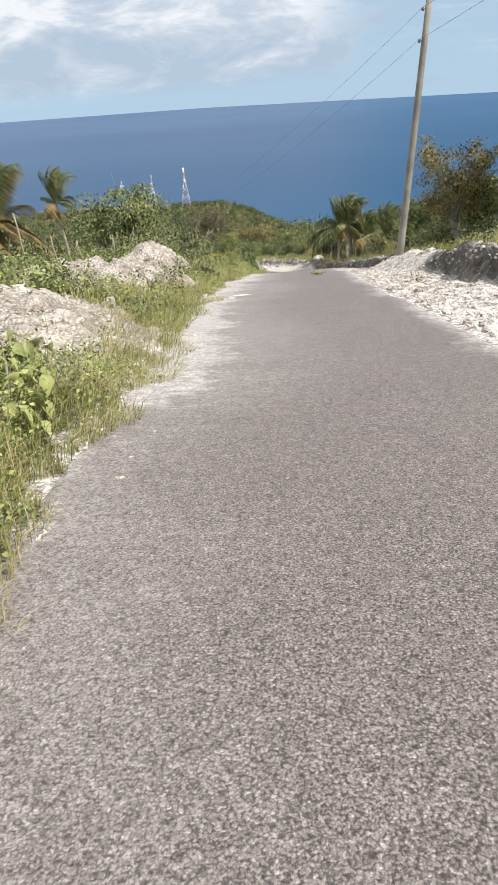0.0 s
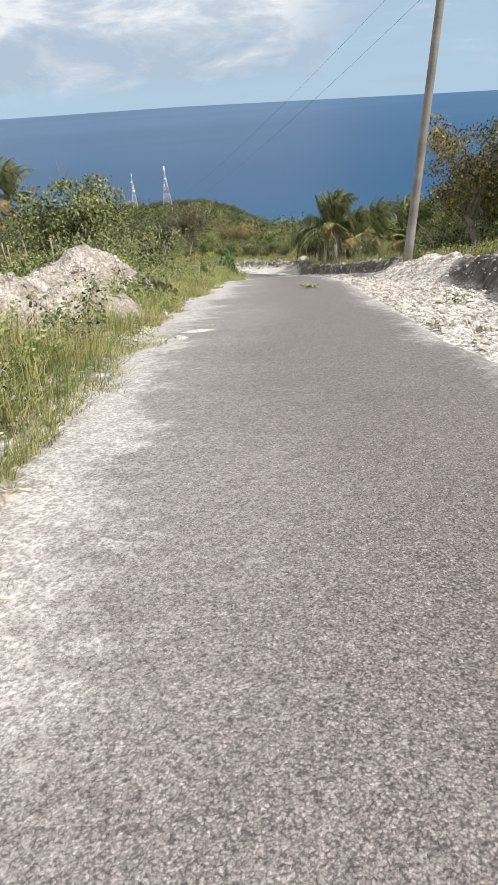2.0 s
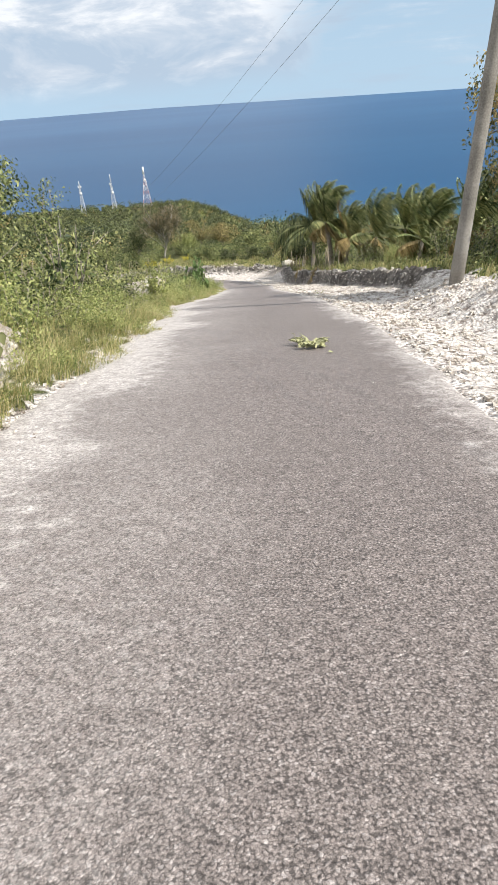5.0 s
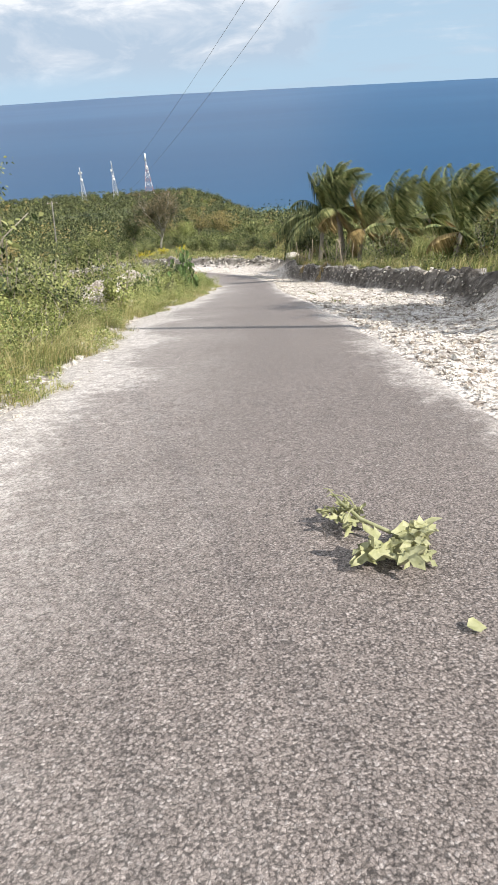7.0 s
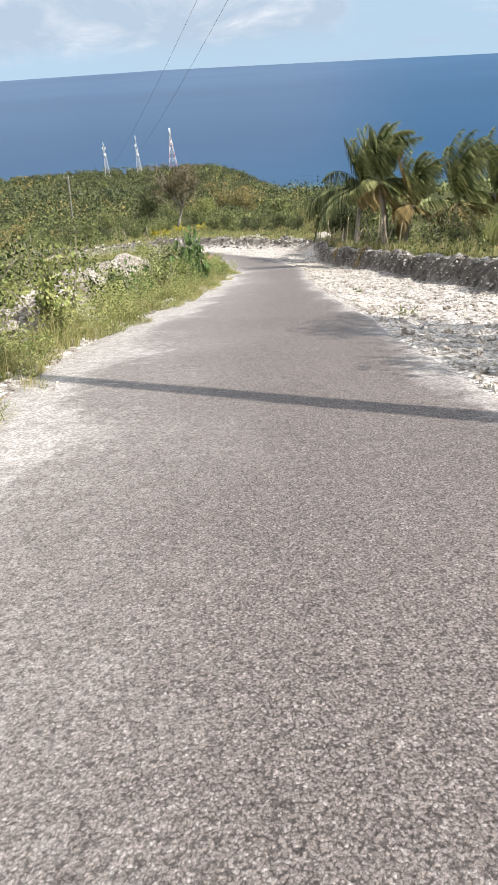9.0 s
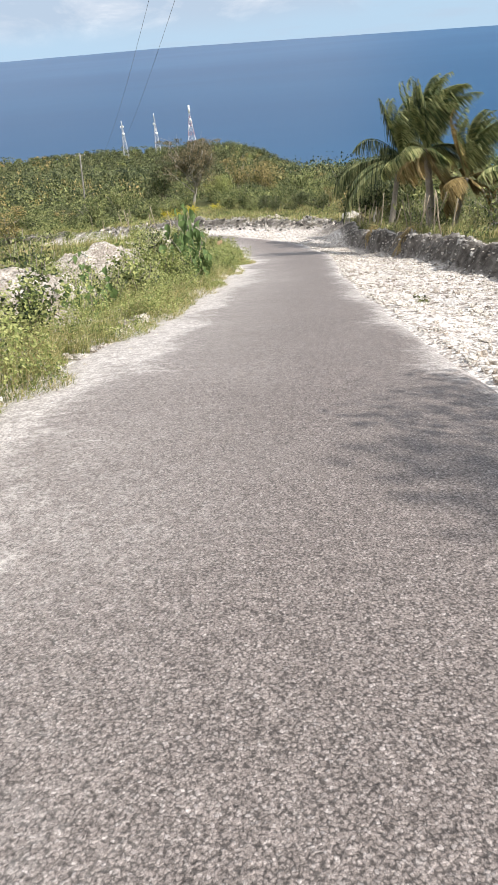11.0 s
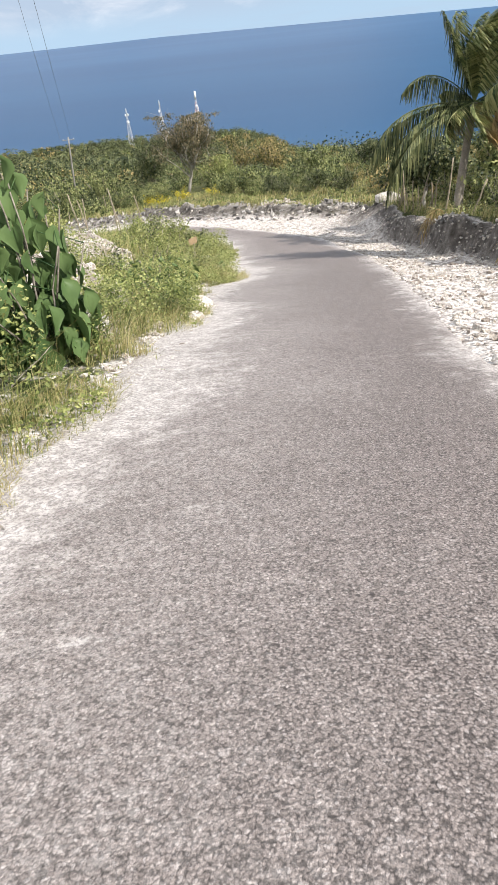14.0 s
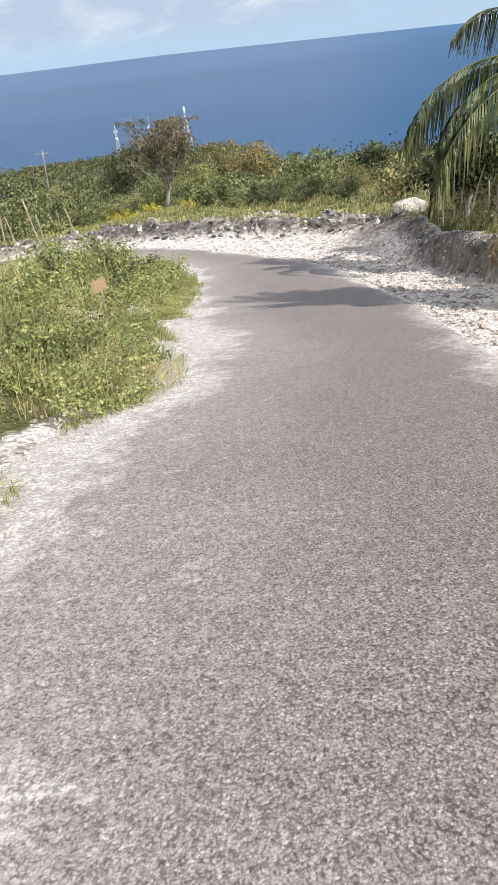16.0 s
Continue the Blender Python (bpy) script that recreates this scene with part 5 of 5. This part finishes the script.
scatter_stones("verge_stones", 9000, left_strip, (0.012, 0.10), "small white limestone stones along the verge", 4)


def spill(n):
    y = rng.uniform(0.5, 78, n)
    return verge(y) + rng.random(n) ** 1.6 * 1.3, y


def right_spill(n):
    y = rng.uniform(4, 78, n)
    return kerb(y) + 0.1 - rng.random(n) ** 2 * 0.9, y


scatter_stones("spilt_gravel", 5000, right_spill, (0.01, 0.06), "white gravel spilt over the broken edge of the asphalt", 3)
scatter_stones("spilt_pebbles", 7000, spill, (0.008, 0.04), "tiny white limestone pebbles spilt onto the asphalt", 3)
scatter_stones("berm_stones", 260, berm_strip, (0.04, 0.3), "white limestone stones on the berm beyond the bend")
scatter_stones("berm_rocks", 700, berm_strip, (0.05, 0.3), "grey stones and clods in the berm beyond the bend", 2, M_ROCK)


def bank_face(n):
    y = rng.uniform(37, 82, n)
    x = bank(y) + 0.6 * rough(bank(y) * 0.3, y, 3.0, 21, 3) + rng.uniform(-0.05, 0.55, n)
    return x, y


scatter_stones("bank_stones", 900, bank_face, (0.02, 0.16), "grey rock and stones sticking out of the cut bank", 5, M_ROCK)


def make_rock(x, y, size, seed, label):
    rng = np.random.default_rng(seed)
    bm = bmesh.new()
    bmesh.ops.create_icosphere(bm, subdivisions=3, radius=1)
    for v in bm.verts:
        n = noise.fractal(v.co * 1.3 + Vector((seed, 0, 0)), 0.6, 2.0, 4)
        v.co = Vector((v.co.x * size[0], v.co.y * size[1], v.co.z * size[2])) * (1 + 0.17 * n)
    me = bpy.data.meshes.new("boulder")
    bm.to_mesh(me)
    me.polygons.foreach_set("use_smooth", np.full(len(me.polygons), True))
    me.materials.append(M_LIME)
    ob = new("boulder", me)
    ob.location = on_ground(x, y, size[2] * 0.3)
    return tagged(ob, label, "boulder", "limestone boulders")


make_rock(9.95, 80.6, (0.7, 0.5, 0.36), 3, "large pale limestone boulder on the bank")
make_rock(11.64, 56.4, (0.35, 0.3, 0.25), 5, "pale limestone boulder in grass on the bank")
make_rock(1.15, 67.4, (0.32, 0.26, 0.24), 7, "white limestone boulder half hidden in weeds")
make_rock(0.6, 65.4, (0.3, 0.2, 0.2), 15, "white limestone boulder among corner weeds")
make_rock(0.1, 65.9, (0.24, 0.2, 0.18), 16, "white limestone boulder among corner weeds")
make_rock(2.2, 54.1, (0.15, 0.13, 0.11), 8, "rounded white stone at the verge")
make_rock(2.1, 55.5, (0.26, 0.2, 0.17), 12, "broken white limestone block at the verge")
make_rock(-0.25, 14.75, (0.12, 0.09, 0.06), 9, "small white stone on the road's edge")
make_rock(0.0, 15.32, (0.32, 0.17, 0.04), 13, "flat white limestone slab on the shoulder")
make_rock(0.12, 27.4, (0.25, 0.13, 0.04), 14, "flat white limestone slab by dry grass")


# ---- stakes, board, fallen branch ----
def make_stake(x, y, tall, lean, seed, label="weathered thin wooden fence stake", group="fence stakes", r=0.035):
    rng = np.random.default_rng(seed)
    z = float(height(x, y))
    t = np.linspace(0, 1, 6)[:, None]
    pts = np.array([0, 0, -0.25]) + np.array([lean[0], lean[1], tall + 0.25]) * t + rng.normal(0, 0.012, (6, 3))
    v, f = tube(pts, np.linspace(r, r * 0.75, 6), 7)
    ob = piece("fence_stake", v, f, M_STICK, flat=False)
    ob.location = (x, y, z)
    return tagged(ob, label, "fence stake", group)


for k, (x, y, h, lean) in enumerate((
    (-7.1, 22, 2.1, (-0.12, 0)), (-6.9, 25, 1.5, (-0.1, 0)), (-6.5, 27.2, 1.4, (-0.1, 0)), (-7.4, 30, 1.5, (0.1, 0)), (-5.4, 28.5, 1.5, (0.05, 0)),
    (-2.75, 78.6, 2.1, (-0.35, 0.1)), (-3.6, 76.8, 2.2, (-0.35, 0.1)), (-7.4, 85.0, 2.5, (-0.4, 0.1)), (-5.0, 75.0, 2.4, (-0.35, 0.05)), (-6.2, 80.0, 2.1, (0.1, 0.1)), (-4.4, 79.5, 1.9, (-0.08, 0)),
    (-11.5, 95, 1.6, (0.1, 0)), (-9.4, 99, 1.6, (-0.1, 0)), (-14, 101, 1.6, (0.08, 0)))):
    make_stake(x, y, h, lean, 300 + k)
rng = np.random.default_rng(41)
for k in range(26):
    y = rng.uniform(55, 80)
    x = float(bank(y)) + rng.uniform(0.75, 1.7)
    make_stake(x, y, rng.uniform(1.0, 1.9), (rng.normal(0, 0.35), rng.normal(0, 0.2)), 400 + k, "thin pale living stake along the bank", "stakes along the bank", 0.03)

board = new("wooden_board")
board.location = on_ground(1.13, 64.6, -0.08)
v, f = tube([(0, 0, -0.2), (0.02, 0, 0.4), (0.03, 0, 0.85)], [0.02, 0.02, 0.018], 6)
piece("stick", v, f, M_STICK, board, flat=False)
bm = bmesh.new()
bmesh.ops.create_cube(bm, size=1)
for q in bm.verts:
    q.co = Vector((q.co.x * 0.25, q.co.y * 0.02, q.co.z * 0.2 + 0.9 + 0.08 * q.co.x))
bmesh.ops.bevel(bm, geom=bm.edges[:], offset=0.004, segments=1, affect='EDGES')
me = bpy.data.meshes.new("panel")
bm.to_mesh(me)
me.materials.append(M_BOARD)
pan = new("panel", me)
pan.parent = board
tagged(board, "small plain plywood board on a stick in weeds", "board")


def make_branch(x, y):
    """A torn-off branch with wilted, crinkled leaves lying on the asphalt."""
    rng = np.random.default_rng(88)
    root = new("fallen_branch")
    root.location = (x, y, float(grade(y)) + 0.03)
    slope = -0.22

    def lay(name, v, f):
        v[:, 2] = np.maximum(v[:, 2], 0.004) + slope * v[:, 1]
        piece(name, v, f, M_PALE, root, flat=False)

    lay("stem", *tube([(-0.13, 0.46, 0.07), (-0.12, 0.30, 0.09), (-0.06, 0.13, 0.07), (0.05, 0, 0.05), (0.2, -0.05, 0.04)], [0.005, 0.008, 0.010, 0.011, 0.008], 6))
    for k in range(14):
        p = np.array([-0.12, 0.27, 0.07]) + rng.normal(0, 0.07, 3) * [0.8, 1.6, 0.4]
        q = p + rng.normal(0, 0.08, 3) * [1, 1, 0.5]
        lay("twig", *tube([p, (p + q) / 2 + [0, 0, 0.015], q], [0.005, 0.004, 0.003], 4))
    for k in range(62):
        small = k > 29
        a = rng.uniform(-3.14, 3.14) if small else rng.uniform(-2.7, 0.6)
        lv, lf = heart_leaf(rng.uniform(0.045, 0.085) if small else rng.uniform(0.10, 0.165), rng)
        s = (lv[:, 0] - lv[:, 0].min()) / np.ptp(lv[:, 0])
        lv[:, 1] *= 0.62 + 0.28 * np.sin(17 * s)
        lv[:, 2] += 0.012 * np.sin(21 * s + k) * (1 if not small else 0.5)
        m = Euler((rng.normal(0, 0.7), rng.normal(-0.3, 0.55), a)).to_matrix()
        r = rng.uniform(0.0, 0.10 if small else 0.17)
        at = [-0.11 + r * math.cos(a), 0.25 + 2.0 * r * math.sin(a), 0.015 + rng.uniform(0, 0.07)] if small else [0.05 + r * math.cos(a), -0.06 + 1.25 * r * math.sin(a), 0.02 + rng.uniform(0, 0.06)]
        lay("leaf", lv @ np.array(m).T + at, lf)
    return tagged(root, "fallen branch with wilted pale green leaves on asphalt", "branch")


make_branch(2.82, 23.1)
lv, lf = heart_leaf(0.062, np.random.default_rng(3))
lv[:, 2] = np.maximum(lv[:, 2] + 0.02, 0.0)
leaf = piece("fallen_leaf", lv, lf, M_PALE, flat=False)
leaf.location = (2.97, 22.38, float(grade(22.38)) + 0.015)
tagged(leaf, "single wilted pale leaf lying on the asphalt", "leaf")


# ---- grass and weeds ----
def grass(name, n, where, tall, wide, mat, label, lean=0.5, seed=1):
    global rng
    rng = np.random.default_rng(seed)
    x, y, keep = where(n)
    x, y = x[keep], y[keep]
    h = (tall[0] + (tall[1] - tall[0]) * rng.random(len(x)) ** 1.4) * (0.8 + 0.75 * rough(x, y, 1.2, seed + 5, 3))
    edge = verge(y) - x
    h = h * np.where(edge > -0.8, np.clip(0.5 + 0.9 * edge, 0.35, 1), 1)
    w = rng.uniform(wide[0], wide[1], len(x))
    v, f = blades(x, y, height(x, y) - 0.02, h, w, rng, lean)
    tagged(piece(name, v, f, mat), label, "grass", kind="stuff")


def off_heaps(x, y):
    keep = np.ones(len(x), bool)
    for hx, hy, rx, ry in ((-3.3, 8.7, 1.2, 2.0), (-4.0, 17.2, 1.6, 2.6), (-2.75, 22.8, 1.1, 2.4), (-1.05, 51.7, 0.8, 2.0), (-1.3, 39.3, 1.0, 2.4), (-1.6, 44.8, 1.3, 3.4), (-0.6, 56.2, 0.9, 1.6), (-1.0, 61.6, 0.5, 0.8), (0.45, 53.3, 0.6, 1.1), (-1.4, 20.8, 0.4, 0.5)):
        keep &= ((x - hx) / rx) ** 2 + ((y - hy) / ry) ** 2 > 1
    return keep


def left_band(near, far, y0=0.3, y1=83):
    def where(n):
        y = rng.uniform(y0, y1, n)
        off = near + (far - near) * rng.random(n) ** 1.5
        x = verge(y) - off + 0.55 * rough(y * 0, y, 1.1, 7, 5)
        return x, y, off_heaps(x, y) & (rough(x, y, 0.7, 17, 2) > -0.35 + 0.3 * rng.random(n))
    return where


def plateau(n):
    y = rng.uniform(5, 84, n)
    d = 0.75 + 12 * rng.random(n) ** 1.4
    return bank(y) + d, y, np.ones(n, bool)


def beyond(n):
    x = rng.uniform(-30, 14, n)
    y = berm(x) + 0.4 + 20 * rng.random(n) ** 1.4
    return x, y, np.ones(n, bool)


grass("verge_grass", 66000, left_band(-0.15, 2.4), (0.10, 0.62), (0.004, 0.010), M_GRASS, "tall green roadside grass and weeds", 0.95, 91)
grass("dry_verge_grass", 34000, left_band(-0.1, 2.0), (0.15, 0.7), (0.004, 0.008), M_DRY, "dry straw-coloured roadside grass", 1.0, 92)
grass("edge_grass", 42000, left_band(-0.12, 0.9), (0.14, 0.5), (0.004, 0.009), M_GRASS, "dense green grass along the road's edge", 0.8, 89)
grass("edge_straw", 36000, left_band(-0.12, 0.9), (0.14, 0.55), (0.004, 0.008), M_DRY, "straw-coloured grass along the road's edge", 0.9, 88)
grass("field_grass", 33000, left_band(1.5, 26, 0.3, 100), (0.3, 0.75), (0.015, 0.032), M_GRASS, "rough green field grass", 0.6, 93)
grass("dry_field_grass", 14000, left_band(1.5, 16, 0.3, 100), (0.3, 0.7), (0.014, 0.026), M_DRY, "straw-coloured rough field grass", 0.6, 94)
grass("corner_grass", 14000, left_band(0.6, 14, 56, 86), (0.25, 0.65), (0.008, 0.02), M_DRY, "straw-coloured tall grass in the field by the bend", 0.6, 90)
grass("bank_grass", 15000, plateau, (0.25, 0.6), (0.012, 0.028), M_GRASS, "rough green grass on top of the cut bank", 0.6, 95)
grass("dry_bank_grass", 13000, plateau, (0.25, 0.65), (0.010, 0.024), M_DRY, "pale dry grass on top of the cut bank", 0.6, 96)
grass("far_dry_grass", 13000, beyond, (0.2, 0.45), (0.024, 0.048), M_DRY, "pale dry grass beyond the bend", 0.6, 97)
grass("far_green_grass", 9000, beyond, (0.2, 0.5), (0.024, 0.048), M_GRASS, "green grass and weeds beyond the bend", 0.6, 98)


def clump(n):
    a, r = rng.uniform(0, 6.28, n), np.sqrt(rng.random(n))
    return 13.2 + 1.9 * r * np.cos(a), 49.3 + 2.0 * r * np.sin(a), np.ones(n, bool)


grass("soft_tall_grass", 9000, clump, (0.7, 1.5), (0.010, 0.022), M_GRASS, "soft tall pale green grass on the bank", 0.5, 99)


# ---- low weeds with small leaves ----
def weeds(name, n, where, tall, size, mat, label, seed):
    global rng
    rng = np.random.default_rng(seed)
    x, y, keep = where(n)
    keep &= rough(x, y, 1.8, seed, 3) > -0.1
    x, y = x[keep], y[keep]
    z = height(x, y) + tall * rng.random(len(x)) ** 0.6 * np.clip(0.5 + 0.95 * rough(x, y, 1.3, seed + 2, 3), 0.1, 1.3)
    s = rng.uniform(size[0], size[1], len(x))
    v, f = leaves(np.stack([x, y, z], 1), rng.normal(0, 1, (len(x), 3)) * [1, 1, 0.5], s, s * 0.6, rng)
    tagged(piece(name, v, f, mat), label, "weeds", kind="stuff")


weeds("verge_weeds", 150000, left_band(-0.05, 3.2), 0.6, (0.02, 0.05), M_WEED, "small-leaved green weeds in the verge", 101)
weeds("corner_weeds", 120000, left_band(0.0, 6.0, 54, 78), 0.95, (0.022, 0.055), M_WEED, "leafy green weeds at the corner of the bend", 106)
weeds("heap_weeds", 30000, left_band(1.2, 4.5, 50, 66), 0.85, (0.03, 0.07), M_WEED, "leafy green weeds among the limestone heaps", 107)
weeds("tall_weeds", 110000, left_band(0.3, 4.5, 26, 55), 1.1, (0.025, 0.06), M_WEED, "tall leafy yellow-green weeds behind the verge", 104)
weeds("field_weeds", 64000, left_band(2.5, 22, 0.3, 52), 1.0, (0.06, 0.12), M_WEED, "leafy green weeds in the field", 102)
weeds("far_weeds", 16000, beyond, 0.5, (0.08, 0.16), M_WEED, "leafy weeds beyond the bend", 105)
weeds("bank_weeds", 26000, plateau, 0.6, (0.06, 0.12), M_BUSH, "leafy weeds on top of the cut bank", 103)


# ---- far woods ----
def far_woods(name, n, x_range, y_range, tall, leaf, per, mat, label, seed, palms=False):
    rng = np.random.default_rng(seed)
    u = rng.random(n)
    y = y_range[0] * (y_range[1] / y_range[0]) ** u
    x = rng.uniform(x_range[0], x_range[1], n) * y / y_range[1]
    z = height(x, y)
    keep = (z > -131) & ~((np.abs(x + 5.0 - (123.5 - y) * 0.118) < 2.3) & (y < 126)) & (rough(x, y, 60, seed, 3) > -0.45)
    x, y, z = x[keep], y[keep], z[keep]
    n = len(x)
    h = rng.uniform(tall[0], tall[1], n)
    if palms:
        a = rng.uniform(0, 6.28, (n, per))
        c = np.stack([x, y, z + h], 1)[:, None].repeat(per, 1)
        ways = np.stack([np.cos(a), np.sin(a), rng.uniform(-0.2, 0.9, (n, per))], -1)
        ln = rng.uniform(2.2, 3.2, n * per)
        v, f = leaves(c.reshape(-1, 3), ways.reshape(-1, 3), ln, ln * 0.16, rng, droop=0.5)
        q = stones(np.stack([x, y, z + h / 2], 1), np.full(n, 1.0), rng)[0].reshape(n, 8, 3)
        q = np.stack([x, y, z + h / 2], 1)[:, None] + (q - np.stack([x, y, z + h / 2], 1)[:, None]) * np.stack([0 * h + 0.25, 0 * h + 0.25, h * 1.3], 1)[:, None]
        box = np.array([(0, 2, 3, 1), (4, 5, 7, 6), (0, 1, 5, 4), (1, 3, 7, 5), (3, 2, 6, 7), (2, 0, 4, 6)])
        v, f = merge([(v, f), (q.reshape(-1, 3), (np.arange(n)[:, None, None] * 8 + box).reshape(-1, 4))])
    else:
        o = rng.normal(0, 1, (n, per, 3))
        o = o / np.linalg.norm(o, axis=-1, keepdims=True) * rng.uniform(0.55, 1.05, (n, per, 1))
        o[..., 2] = np.abs(o[..., 2]) * 1.0 - 0.15
        rad = h * (rng.uniform(0.5, 0.8, n) if leaf < 0.5 else rng.uniform(0.34, 0.58, n))
        lump = 1 + 0.42 * np.sin(o[..., 0] * 7 + x[:, None]) * np.cos(o[..., 1] * 6 + y[:, None] + 3 * o[..., 2])
        c = np.stack([x, y, z + h * 0.3], 1)[:, None] + o * lump[..., None] * np.stack([rad, rad, h * 0.7], 1)[:, None]
        ln = (leaf * rng.uniform(0.6, 1.4, (n, per)) * (y[:, None] / y_range[1] * 0.8 + 0.2)).ravel()
        v, f = leaves(c.reshape(-1, 3), rng.normal(0, 1, (n * per, 3)), ln, ln * 0.75, rng, face=unit(o).reshape(-1, 3))
    tagged(piece(name, v, f, mat), label, "woods", kind="stuff")


far_woods("far_woods", 2700, (-300, 260), (172, 720), (2.4, 6.4), 1.2, 52, M_DARK, "dark green scrub woods falling to the sea", 501)
far_woods("far_scrub", 1000, (-300, 260), (165, 720), (1.8, 4.4), 1.4, 46, M_BUSH, "mid-green scrub on the far slope", 502)
far_woods("far_brown_scrub", 560, (-260, 160), (165, 720), (2.4, 5.0), 1.4, 46, M_RUST, "brownish scrub trees on the far slope", 503)
far_woods("far_palms", 1300, (-520, -60), (260, 660), (4, 7), 2.5, 11, M_DARK, "distant coconut palms on the far slope", 504, True)
far_woods("scrub_belt", 210, (-46, 24), (99, 150), (0.8, 2.2), 0.19, 380, M_BUSH, "dense green scrub beyond the bend", 505)
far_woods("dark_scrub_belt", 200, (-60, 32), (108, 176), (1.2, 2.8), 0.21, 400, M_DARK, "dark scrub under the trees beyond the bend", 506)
far_woods("ridge_woods", 1650, (-150, 110), (330, 640), (2.6, 8.0), 0.9, 90, M_DARK, "dense dark woods along the far ridge", 507)
far_woods("ridge_scrub", 320, (-150, 110), (330, 640), (2.6, 6.5), 0.9, 80, M_WEED, "green scrub among the woods of the ridge", 508)
